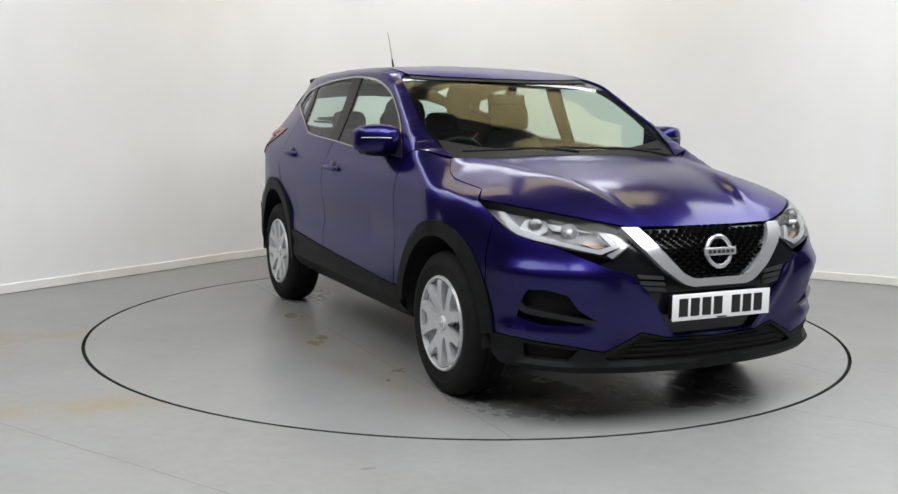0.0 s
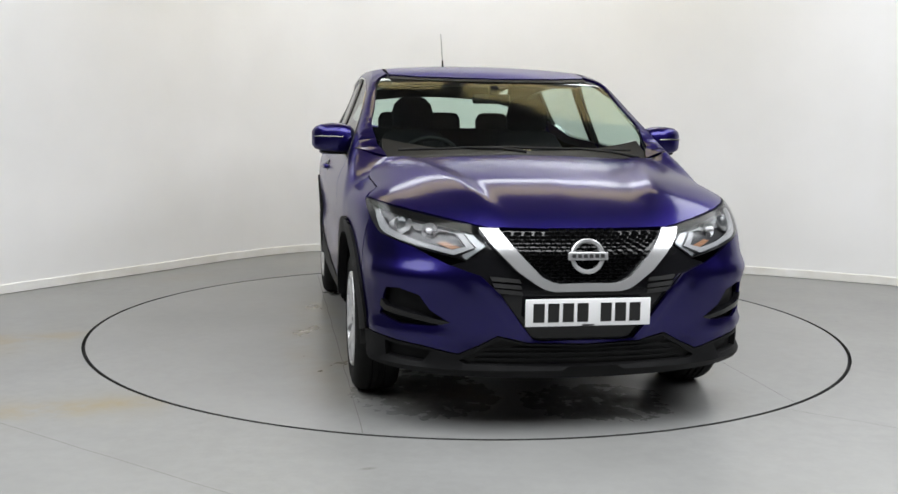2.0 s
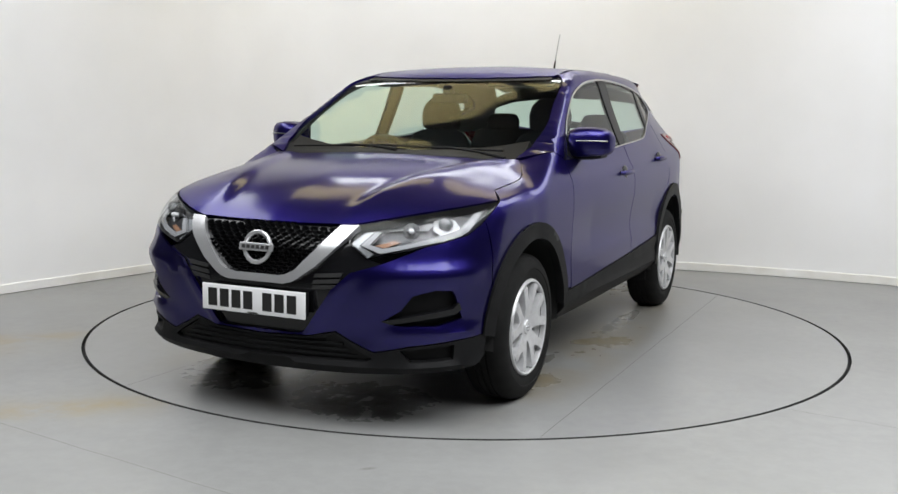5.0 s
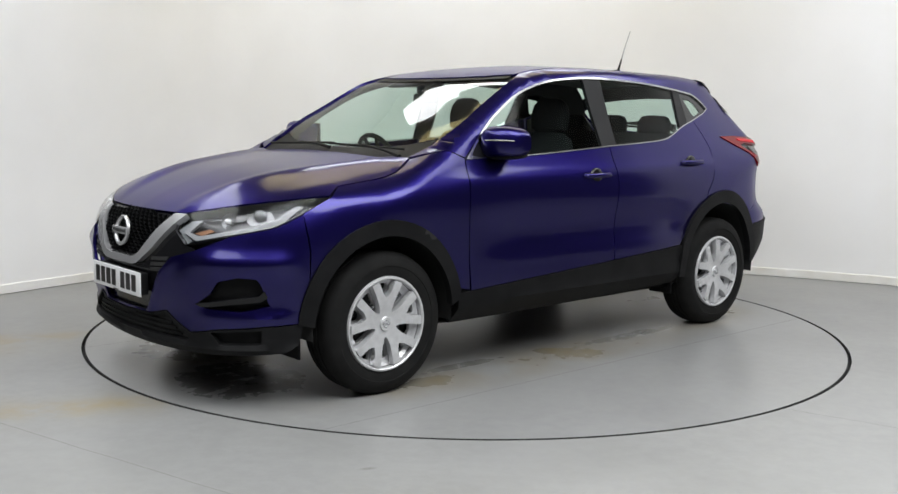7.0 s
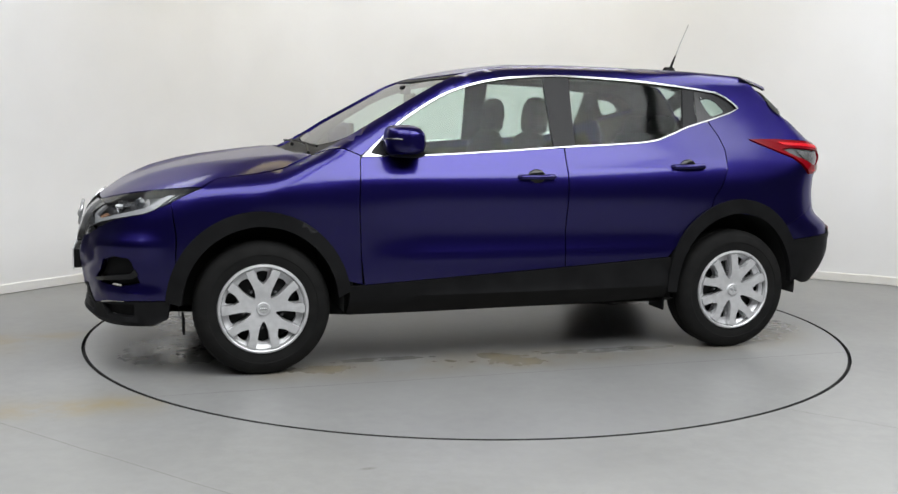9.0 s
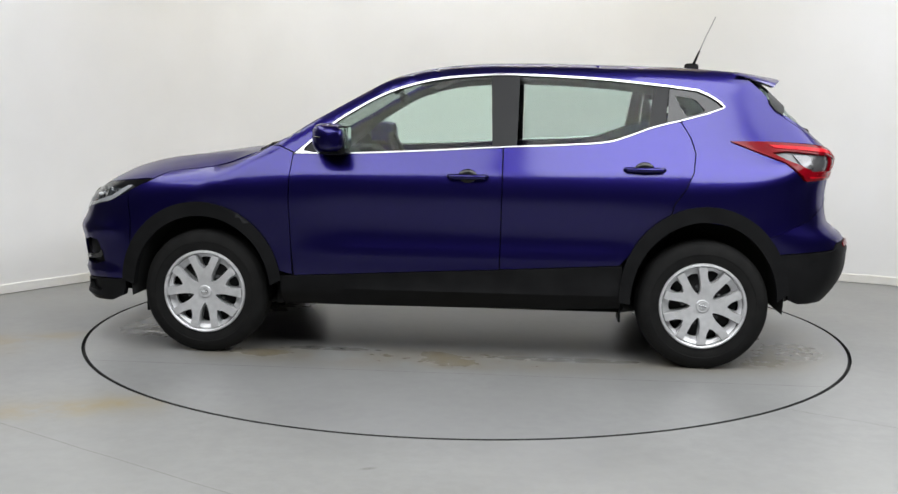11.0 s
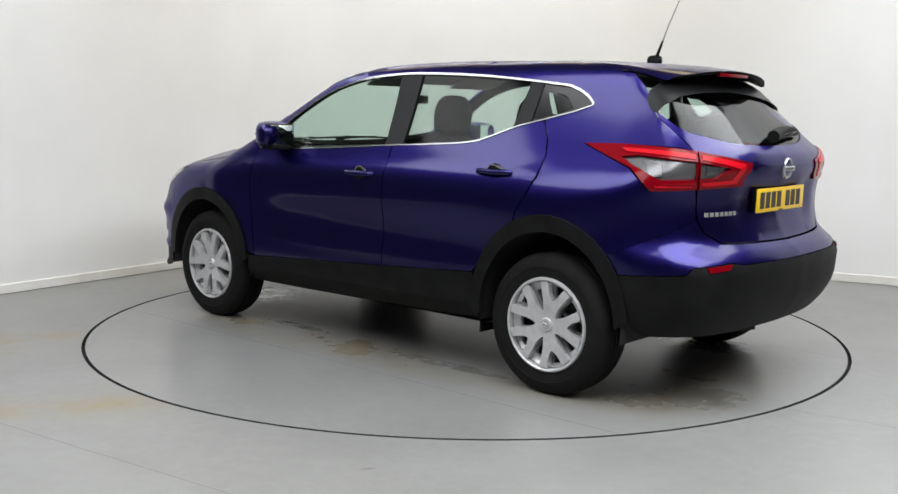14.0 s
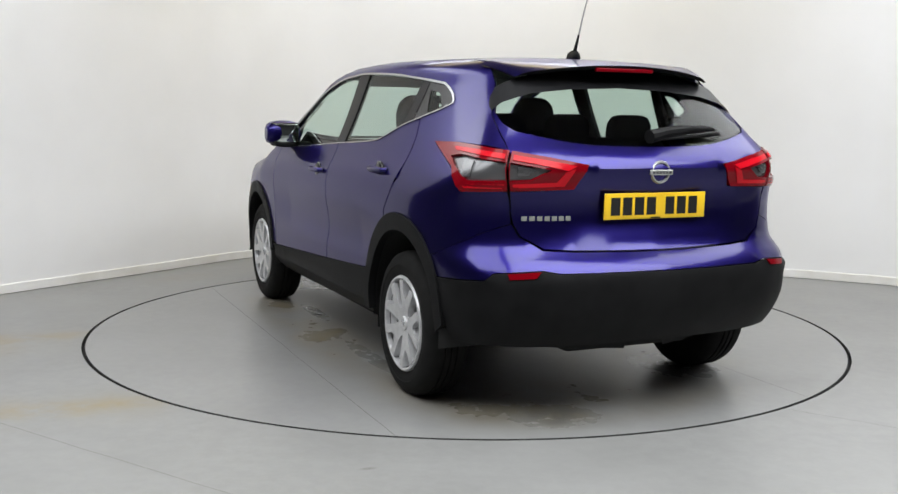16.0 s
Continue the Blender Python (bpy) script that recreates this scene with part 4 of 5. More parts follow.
def polar(*pts):
    return [(r * math.cos(radians(a)), r * math.sin(radians(a))) for r, a in pts]


def rounded(loop, radius=0.007, n=3):
    """Round the corners of a flat loop."""
    p = [Vector(v) for v in loop]
    out = []
    for i, b in enumerate(p):
        a, c = p[i - 1], p[(i + 1) % len(p)]
        u, w = a - b, c - b
        r = min(radius, u.length * 0.45, w.length * 0.45)
        s, e = b + u.normalized() * r, b + w.normalized() * r
        for k in range(n + 1):
            t = k / n
            q = s * (1 - t) ** 2 + b * 2 * t * (1 - t) + e * t ** 2
            out.append((q.x, q.y))
    return out


def build_wheel(x, side, turn):
    """A wheel whose outer face looks to +y before it is turned to its side."""
    hub = new("wheel")
    hub.parent = car
    base = Matrix.Translation((x, side * 0.775, HUB_Z)) @ (Matrix.Rotation(math.pi, 4, "Z") if side < 0 else Matrix())
    hub.matrix_basis = base @ Matrix.Rotation(radians(turn), 4, "Y")
    bm = bmesh.new()
    r = TYRE
    lathe(bm, [(0.206, -0.085), (0.225, -0.098), (0.27, -0.108), (0.31, -0.1), (r - 0.008, -0.083), (r, -0.06), (r + 0.001, -0.034), (r - 0.007, -0.032), (r - 0.007, -0.026), (r + 0.001, -0.024), (r + 0.002, -0.004), (r - 0.006, -0.003), (r - 0.006, 0.003), (r + 0.002, 0.004),
               (r + 0.001, 0.024), (r - 0.007, 0.026), (r - 0.007, 0.032), (r + 0.001, 0.034), (r, 0.06), (r - 0.008, 0.083), (0.312, 0.098), (0.285, 0.106), (0.272, 0.107), (0.27, 0.104), (0.25, 0.103), (0.225, 0.096), (0.212, 0.088), (0.204, 0.08)], 72)
    tyre = part("tyre", bm, rubber, hub, "black rubber tyre")
    bm = bmesh.new()
    lathe(bm, [(0.206, -0.085), (0.19, -0.08), (0.18, -0.02), (0.178, 0.02), (0.1, 0.03), (0.002, 0.03)], 48)
    part("rim", bm, dark, hub, "dark steel rim")
    holes = []
    for k in range(5):
        a = 90 + 72 * k
        holes.append(rounded(polar((0.126, a - 4.5), (0.14, a - 8.5), (0.186, a - 9.5), (0.189, a), (0.186, a + 9.5), (0.14, a + 8.5), (0.126, a + 4.5)), 0.012))
        b = a + 36
        holes.append(rounded(polar((0.05, b), (0.08, b - 10), (0.11, b - 13), (0.168, b - 10.5), (0.173, b), (0.168, b + 10.5), (0.11, b + 13), (0.08, b + 10)), 0.008))

    def base(q):
        rr = np.hypot(q[:, 0], q[:, 1])
        return np.interp(rr, [0, 0.05, 0.12, 0.19, 0.21, 0.226], [0.045, 0.045, 0.048, 0.066, 0.084, 0.08])

    def raised(q):
        return np.interp(np.hypot(q[:, 0], q[:, 1]), [0, 0.04, 0.1, 0.19, 0.206], [0.088, 0.089, 0.1, 0.108, 0.106])

    def trim_part(name, loop, cuts, shape, depth, label=""):
        v, f = plate_mesh(loop, cuts, 0.011, shape, depth)
        ob = mesh_object(name, np.column_stack([v[:, 0], v[:, 2], v[:, 1]]), [tuple(reversed(t)) for t in f], silver, hub)
        if label:
            ob["label"] = label

    trim_part("wheel_trim", circle(0.226, 72), holes, base, 0.02, "silver five-spoke wheel trim")
    star = []
    for k in range(5):
        a = 90 + 72 * k
        star += polar((0.06, a - 36), (0.08, a - 27), (0.11, a - 24), (0.15, a - 24.5), (0.205, a - 25), (0.205, a - 13), (0.15, a - 9.5), (0.122, a), (0.15, a + 9.5), (0.205, a + 13), (0.205, a + 25), (0.15, a + 24.5), (0.11, a + 24), (0.08, a + 27))
    trim_part("trim_spokes", rounded(star, 0.008), [], raised, 0.034)
    part("trim_lip", lathe(bmesh.new(), [(0.206, 0.082), (0.209, 0.103), (0.214, 0.107), (0.221, 0.105), (0.226, 0.094), (0.227, 0.08)], 72), silver, hub)
    bm = bmesh.new()
    lathe(bm, [(0.034, 0.08), (0.033, 0.094), (0.03, 0.097), (0.025, 0.0955), (0.001, 0.0965)], 32)
    part("centre_cap", bm, silver, hub)
    bm = bmesh.new()
    lathe(bm, [(0.018, 0.0955), (0.018, 0.0985), (0.0145, 0.0985), (0.0145, 0.0955)], 28)
    box(bm, (0, 0.098, 0), (0.042, 0.003, 0.008), 0.001)
    part("cap_emblem", bm, reflector, hub)
    for k in range(5):
        a = radians(54 + 72 * k + 3)
        bm = bmesh.new()
        lathe(bm, [(0.009, 0.03), (0.009, 0.062), (0.001, 0.064)], 6, centre=(0.1 * math.cos(a), 0, 0.1 * math.sin(a)))
        part("wheel_nut", bm, grey_lens, hub)
    return hub


for wx, ws, wt in ((AXLE, 1, 0), (AXLE, -1, 20), (-AXLE, 1, -17), (-AXLE, -1, 40)):
    build_wheel(wx, ws, wt)


for fx, fy, fz in ((1.7, 0.64, 0.235), (-0.9, 0.76, 0.275)):
    bm = bmesh.new()
    box(bm, (fx, fy, fz), (0.012, 0.16, 0.09), 0.003)
    mirrored(part("wheel_deflector", bm, black_plastic, car))
bm = bmesh.new()
box(bm, (-1.5, -0.1, 0.3), (0.5, 0.7, 0.14), 0.04)
part("rear_silencer", bm, dark, car)
bm = bmesh.new()
tube(bm, [(-1.323, -0.7, 0.33), (-1.3, 0.0, 0.28), (-1.323, 0.7, 0.33)], 0.04, 12)
part("rear_axle", bm, dark, car)
# ---------------------------------------------------------------- lamps, grille, badges
def disc_on(way_point, radius, name, mat, parent, lift=0.0, dome=0.0, both_sides=True, label=""):
    """A round lamp element that faces out of the skin at a point."""
    p = np.asarray(way_point, float)
    n = normals(p[None])[0]
    n = n * np.array((1.0, 1.0, 0.25))
    n /= np.linalg.norm(n)
    m = Vector(n).to_track_quat("Z", "Y").to_matrix().to_4x4()
    m.translation = Vector(p + n * lift)
    bm = bmesh.new()
    lathe(bm, [(radius, -0.03), (radius, 0.0), (radius * 0.8, dome * 0.55), (radius * 0.5, dome * 0.85), (radius * 0.02, dome)], 28, "z")
    bmesh.ops.transform(bm, matrix=m, verts=bm.verts)
    ob = part(name, bm, mat, parent, label)
    if both_sides:
        mirrored(ob)
    return ob


drl = on_front((61.9, 0.905), (59.6, 0.905), (53.2, 0.838), (42, 0.795), (33.8, 0.768), (30.6, 0.783), (33.8, 0.834), (32.4, 0.836), (28.4, 0.779), (33.2, 0.747), (42, 0.778), (53.4, 0.812), (56.5, 0.832))
panel("daylight_strip", drl, FRONT_ROUND, material("white_light_strip", (0.3, 0.3, 0.31), 0.4, 0.0, 0.0), car, "white daylight strip", True, lift=-0.012, depth=0.014, step=0.02)
bezel = on_front((54.4, 0.855), (53.2, 0.89), (50.5, 0.9), (47.6, 0.888), (46.6, 0.85), (48.4, 0.823), (51.4, 0.822), (53.6, 0.834))
panel("projector_bezel", bezel, FRONT_ROUND, lamp_chrome, car, "chrome lamp bezel", True, lift=-0.028, depth=0.02, step=0.02)
disc_on(on_front((50.3, 0.857))[0], 0.031, "projector_lens", material("projector_glass", (0.05, 0.055, 0.06), 0.05, 0.3, 1.0), car, -0.026, 0.014)
disc_on(on_front((41.0, 0.836))[0], 0.034, "indicator_reflector", lamp_chrome, car, -0.034, -0.012)
disc_on(on_front((41.0, 0.836))[0], 0.011, "bulb", plate_white, car, -0.022, 0.012)
panel("indicator_lens", on_front((31.9, 0.782), (36.5, 0.806), (38, 0.797), (34.2, 0.772)), FRONT_ROUND, amber, car, "amber indicator lens", True, lift=-0.022, depth=0.01, step=0.02)
panel("lamp_inner_block", on_front((25.9, 0.79), (29.6, 0.834), (32, 0.84), (28.0, 0.781), (31.6, 0.746), (30.1, 0.73)), FRONT_ROUND, material("grey_lamp_trim", (0.3, 0.31, 0.32), 0.35, 0.5, 0.5), car, "grey ribbed lamp end", True, lift=-0.02, depth=0.01, step=0.02)
panel("lamp_top_reflector", on_front((34.0, 0.846), (43, 0.874), (48, 0.884), (45.5, 0.852), (37.5, 0.852)), FRONT_ROUND, lamp_chrome, car, "", True, lift=-0.032, depth=0.01, step=0.02)

# grille mesh behind the chrome: rows of small hexagon cells
grille_loop = FRONT_ROUND.flat(both(on_front((0, 0.845), (12, 0.843), (22.6, 0.838), (16.2, 0.745), (11.0, 0.667), (8.6, 0.648), (0, 0.645))))
grille = new("grille")
grille.parent = car
grille["label"] = "black honeycomb grille"


def grille_cells():
    verts, faces = [], []
    row = 0
    z = 0.655
    while z < 0.845:
        a = -0.374 + (row % 2) * 0.022
        while a < 0.374:
            c = np.array([[a, z]])
            if inside_polygon(c, grille_loop)[0]:
                loop = np.array([(a + 0.0195 * math.cos(k), z + 0.0095 * math.sin(k)) for k in (0, 0.9, math.pi - 0.9, math.pi, math.pi + 0.9, -0.9)])
                p, _ = FRONT_ROUND.skin(loop)
                n = normals(p)
                b = len(verts)
                mid = p.mean(0)
                verts += [tuple(v) for v in p + n * 0.001] + [tuple(v) for v in mid + (p - mid) * 0.72 - n * 0.016]
                faces += [(b + k, b + (k + 1) % 6, b + 6 + (k + 1) % 6, b + 6 + k) for k in range(6)] + [tuple(b + 6 + k for k in range(6))]
            a += 0.044
        z += 0.0145
        row += 1
    ob = mesh_object("grille_mesh", verts, faces, black_plastic, grille, smooth=False)
    tagged(ob, kind="stuff")


grille_cells()
for za in (0.648, 0.622, 0.598):
    k = (za - 0.598) / 0.05
    panel("bumper_vent", on_front((16.0 + 0.6 * k, za - 0.008), (16.4 + 0.6 * k, za + 0.008), (23.0 + 1.2 * k, za + 0.018), (22.4 + 1.2 * k, za)), FRONT_ROUND, dark, car, "dark vent slat", True, lift=-0.006, depth=0.012, step=0.02)


def emblem(m, radius, parent, bar):
    """A plain chrome ring with a bar across it."""
    bm = bmesh.new()
    lathe(bm, [(radius, 0.0), (radius, 0.008), (radius * 0.93, 0.013), (radius * 0.8, 0.012), (radius * 0.74, 0.006), (radius * 0.74, 0.0)], 48, "z")
    bmesh.ops.transform(bm, matrix=m, verts=bm.verts)
    part("emblem_ring", bm, satin_chrome, parent, "chrome ring emblem")
    bm = bmesh.new()
    box(bm, (0, 0, 0.012), (radius * 2.3, radius * 0.46, 0.014), 0.003)
    bmesh.ops.transform(bm, matrix=m, verts=bm.verts)
    part("emblem_bar", bm, satin_chrome, parent)
    bm = bmesh.new()
    for k in range(6):
        box(bm, (radius * (k - 2.5) * 0.33, 0, 0.0195), (radius * 0.22, radius * 0.2, 0.002))
    bmesh.ops.transform(bm, matrix=m, verts=bm.verts)
    part("emblem_marks", bm, bar, parent, "dark marks on the bar")


def facing(p, n, up=(0, 0, 1)):
    """A pose whose z looks along n with y upwards."""
    n = Vector(n).normalized()
    x = Vector(up).cross(n).normalized()
    y = n.cross(x)
    m = Matrix((x, y, n)).transposed().to_4x4()
    m.translation = Vector(p)
    return m


emblem(facing((2.2, 0, 0.747), (1, 0, 0.18)), 0.072, car, ink)
emblem(facing((-2.066, 0, 1.073), (-1, 0, -0.05)), 0.05, car, grey_lens)


def number_plate(m, mat, name, label):
    plate = new(name)
    plate.parent = car
    plate["label"] = label
    bm = bmesh.new()
    box(bm, (0, 0, 0), (0.52, 0.111, 0.006), 0.002)
    bmesh.ops.transform(bm, matrix=m, verts=bm.verts)
    part("plate", bm, mat, plate)
    x = -0.205
    for k in range(7):
        bm = bmesh.new()
        box(bm, (x, 0, 0.0035), (0.046, 0.076, 0.0015))
        bmesh.ops.transform(bm, matrix=m, verts=bm.verts)
        part("bar", bm, ink, plate)
        x += 0.0605 + (0.036 if k == 3 else 0)
    bm = bmesh.new()
    box(bm, (0.0, -0.051, 0.0035), (0.05, 0.006, 0.001))
    bmesh.ops.transform(bm, matrix=m, verts=bm.verts)
    part("maker_mark", bm, ink, plate)


number_plate(facing((2.239, 0, 0.5267), (1, 0, 0.0)), plate_white, "front_plate", "white number plate with black bars")
bm = bmesh.new()
box(bm, (2.216, 0, 0.5267), (0.038, 0.5, 0.1), 0.004)
part("plate_holder", bm, black_plastic, car)
number_plate(facing((-2.046, 0, 0.9286), (-1, 0, -0.02)), plate_yellow, "rear_plate", "yellow number plate with black bars")
bm = bmesh.new()
box(bm, (-2.03, 0, 0.9286), (0.026, 0.5, 0.1), 0.004)
part("plate_holder", bm, black_plastic, car)
for k in range(7):
    a = 42.4 - k * 1.93
    panel("name_mark", on_rear((a, 0.873), (a - 1.35, 0.873), (a - 1.35, 0.892), (a, 0.892)), REAR_ROUND, satin_chrome, car, "chrome mark of the model name", lift=0.003, depth=0.003, step=0.03)
panel("tailgate_lip", both(on_rear((0, 0.862), (6.5, 0.861), (6.5, 0.853), (0, 0.853))), REAR_ROUND, dark, car, "dark tailgate grip", lift=-0.014, depth=0.01, step=0.03)
panel("rear_reflector", on_rear((43.6, 0.664), (36.2, 0.672), (37.2, 0.65), (43.0, 0.643)), REAR_ROUND, red_lens, car, "red bumper reflector", True, lift=0.012, depth=0.01, step=0.03)

# ---------------------------------------------------------------- mirrors, handles, aerial, wipers, spoiler
def blob(bm, sections):
    """A closed rounded body lofted through rings of (centre, half sizes across two axes) along y."""
    rings = []
    for (cx, cy, cz), (hx, hz) in sections:
        ring = []
        for k in range(24):
            a = 2 * math.pi * k / 24
            c, s = math.cos(a), math.sin(a)
            e = 0.62
            ring.append(bm.verts.new((cx + hx * math.copysign(abs(c) ** e, c), cy, cz + hz * math.copysign(abs(s) ** e, s))))
        rings.append(ring)
    for a, b in zip(rings, rings[1:]):
        for k in range(24):
            bm.faces.new((a[k], a[(k + 1) % 24], b[(k + 1) % 24], b[k]))
    bm.faces.new(rings[0])
    bm.faces.new(rings[-1])
    return bm


def door_mirror(side):
    mirror = new("door_mirror")
    mirror.parent = car
    mirror["label"] = "indigo door mirror"
    flip = Matrix.Diagonal((1, side, 1, 1))

    def done(name, bm, mat, label=""):
        bmesh.ops.transform(bm, matrix=flip, verts=bm.verts)
        return part(name, bm, mat, mirror, label)

    bm = blob(bmesh.new(), [((0.625, 0.812, 1.165), (0.045, 0.05)), ((0.63, 0.83, 1.167), (0.072, 0.07)), ((0.635, 0.87, 1.17), (0.085, 0.078)), ((0.63, 0.93, 1.172), (0.085, 0.077)),
                            ((0.615, 0.985, 1.172), (0.075, 0.07)), ((0.598, 1.015, 1.17), (0.058, 0.058)), ((0.585, 1.03, 1.168), (0.035, 0.038))])
    done("housing", bm, paint)
    bm = blob(bmesh.new(), [((0.6, 0.835, 1.108), (0.05, 0.014)), ((0.605, 0.87, 1.1), (0.078, 0.018)), ((0.6, 0.94, 1.102), (0.078, 0.018)), ((0.59, 0.985, 1.108), (0.06, 0.016))])
    done("lower_shell", bm, black_plastic, "black lower mirror shell")
    bm = bmesh.new()
    box(bm, (0.641, 0.8, 1.103), (0.085, 0.14, 0.026), 0.008)
    done("mirror_arm", bm, black_plastic)
    bm = bmesh.new()
    box(bm, (0.549, 0.918, 1.172), (0.012, 0.17, 0.125), 0.005, Matrix.Rotation(radians(-10), 4, "Z"))
    done("mirror_frame", bm, gloss_black)
    bm = bmesh.new()
    box(bm, (0.5425, 0.918, 1.172), (0.004, 0.156, 0.11), 0.0015, Matrix.Rotation(radians(-10), 4, "Z"))
    done("mirror_glass", bm, material("mirror_silver", (0.75, 0.82, 0.8), 0.02, 1.0), "mirror glass")
    bm = bmesh.new()
    tube(bm, [(0.718, 0.875, 1.178), (0.712, 0.93, 1.18), (0.69, 0.985, 1.18), (0.655, 1.017, 1.178)], 0.0045, 8)
    done("indicator_strip", bm, lamp_chrome, "thin pale indicator strip")


door_mirror(1)
door_mirror(-1)


def door_handle(x, z):
    p = on_side((x, z), (x - 0.1, z), (x + 0.1, z))
    n = normals(p[:1])[0]
    bm = bmesh.new()
    # A black bulge stands in for the shaded, body-coloured hollow behind the handle.
    bmesh.ops.create_uvsphere(bm, u_segments=20, v_segments=12, radius=1.0)
    bmesh.ops.scale(bm, vec=(0.054, 0.015, 0.047), verts=bm.verts)
    bmesh.ops.translate(bm, vec=Vector(p[0]) - Vector((0, 0.0, 0.007)), verts=bm.verts)
    ob = part("handle_cup", bm, gloss_black, car, "handle recess, blackened for the shade in it")
    mirrored(ob)
    bm = bmesh.new()
    a, c, b = Vector(p[2]), Vector(p[0]), Vector(p[1])
    out = Vector((0, 1, 0))
    tube(bm, [a + out * 0.004, a + out * 0.02 + Vector((-0.012, 0, 0)), c + out * 0.034, b + out * 0.024 + Vector((0.012, 0, 0)), b + out * 0.004], [0.011, 0.014, 0.014, 0.014, 0.011], 12)
    ob = part("door_handle", bm, paint, car)
    mirrored(ob)


door_handle(-0.095, 0.985)
door_handle(-1.0, 1.035)

aerial = new("aerial")
aerial.parent = car
bm = blob(bmesh.new(), [((-1.335, -0.022, 1.583), (0.03, 0.008)), ((-1.335, -0.012, 1.592), (0.038, 0.018)), ((-1.335, 0.0, 1.594), (0.042, 0.024)), ((-1.335, 0.012, 1.592), (0.038, 0.018)), ((-1.335, 0.022, 1.583), (0.03, 0.008))])
part("aerial_base", bm, black_plastic, aerial)
bm = bmesh.new()
tube(bm, [(-1.342, 0, 1.6), (-1.362, 0, 1.65), (-1.378, 0, 1.69)], [0.01, 0.007, 0.005], 10)
part("aerial_foot", bm, black_plastic, aerial)
bm = bmesh.new()
tube(bm, [(-1.376, 0, 1.685), (-1.41, 0, 1.77), (-1.462, 0, 1.885)], [0.0042, 0.0038, 0.0032], 8)
part("aerial_rod", bm, material("grey_rod", (0.35, 0.35, 0.36), 0.4, 0.3), aerial)

for y0, y1 in ((-0.62, 0.0), (-0.05, 0.6)):
    pts = on_top((1.0, y0), (1.005, y0 * 0.6 + y1 * 0.4), (0.99, y1))
    bm = bmesh.new()
    tube(bm, [Vector(q) + Vector((0.02, 0, 0.008)) for q in pts], 0.006, 8)
    part("wiper_blade", bm, black_plastic, car, "black wiper blade")
    bm = bmesh.new()
    q = on_top((1.06, y1 + 0.03), (1.0, (y0 + y1) / 2))
    tube(bm, [Vector(q[0]) + Vector((0, 0, 0.006)), Vector(q[0]) * 0.6 + Vector(q[1]) * 0.4 + Vector((0.01, 0, 0.016)), Vector(q[1]) + Vector((0.02, 0, 0.012))], [0.01, 0.007, 0.005], 8)
    part("wiper_arm", bm, black_plastic, car, "black wiper arm")

wiper = [Vector(p) + Vector((-0.02, 0, 0.02)) for p in on_rear((1, 1.2), (-8, 1.218), (-20, 1.232), (-31, 1.232))]
bm = tube(bmesh.new(), wiper, [0.03, 0.026, 0.02, 0.01], 10)
part("rear_wiper", bm, black_plastic, car, "black rear wiper")
wiper = [Vector(p) + Vector((-0.012, 0, 0.01)) for p in on_rear((0, 1.196), (-10, 1.205), (-33, 1.222))]
part("rear_wiper_blade", tube(bmesh.new(), wiper, 0.008, 8), black_plastic, car)


def spoiler():
    """The roof spoiler: a thin wing over the rear window with black underside and side fins."""
    ys = np.linspace(-0.585, 0.585, 41)
    fore = -1.545 + 0.045 * (np.abs(ys) / 0.56) ** 2
    aft = -1.79 + 0.055 * (np.abs(ys) / 0.5) ** 3
    t = np.linspace(0, 1, 9)
    fall = 0.02 + 0.022 * (np.abs(ys) / 0.55) ** 2
    drop = 0.075 * ys ** 2
    end = np.clip((0.585 - np.abs(ys)) / 0.06, 0, 1)
    top, low = [], []
    for i, y in enumerate(ys):
        for s in t:
            x = fore[i] + (aft[i] - fore[i]) * s
            z = float(ROOF(np.array(fore[i]))) - drop[i] - fall[i] * s - 0.014 * s * s - 0.012 * (1 - end[i]) ** 2
            yy = y * (1 - 0.13 * s)
            top.append((x, yy, z + 0.002))
            low.append((x + 0.02 * s, yy, z - (0.012 + 0.022 * (1 - s)) * max(end[i], 0.12)))
    n = len(t)
    faces = []
    for i in range(len(ys) - 1):
        for j in range(n - 1):
            a = i * n + j
            faces.append((a, a + n, a + n + 1, a + 1))
    m = len(low)
    edge = [top[i * n + n - 1] for i in range(len(ys))]
    under = [f[::-1] for f in faces]
    for i in range(len(ys) - 1):
        under.append((i * n + n - 1, m + i, m + i + 1, (i + 1) * n + n - 1))
    mesh_object("spoiler", top, faces, paint, car)["label"] = "indigo roof spoiler"
    mesh_object("spoiler_underside", low + [(p[0], p[1], p[2] - 0.001) for p in edge], under, black_plastic, car)["label"] = "black spoiler underside"


spoiler()
band = both(on_rear((0, 1.425), (30, 1.415), (46, 1.395), (53.5, 1.352), (56.0, 1.318), (58.2, 1.345), (59.2, 1.38), (58.6, 1.42), (54, 1.46), (46, 1.49), (30, 1.51), (0, 1.52)))
panel("window_band", band, REAR_ROUND, pillar_black, car, "black band at the top of the rear window", lift=0.007, depth=0.0, step=0.03)
bm = bmesh.new()
box(bm, (-1.772, 0, 1.508), (0.02, 0.3, 0.018), 0.004)
part("brake_lamp", bm, red_lens, car, "red high brake lamp")
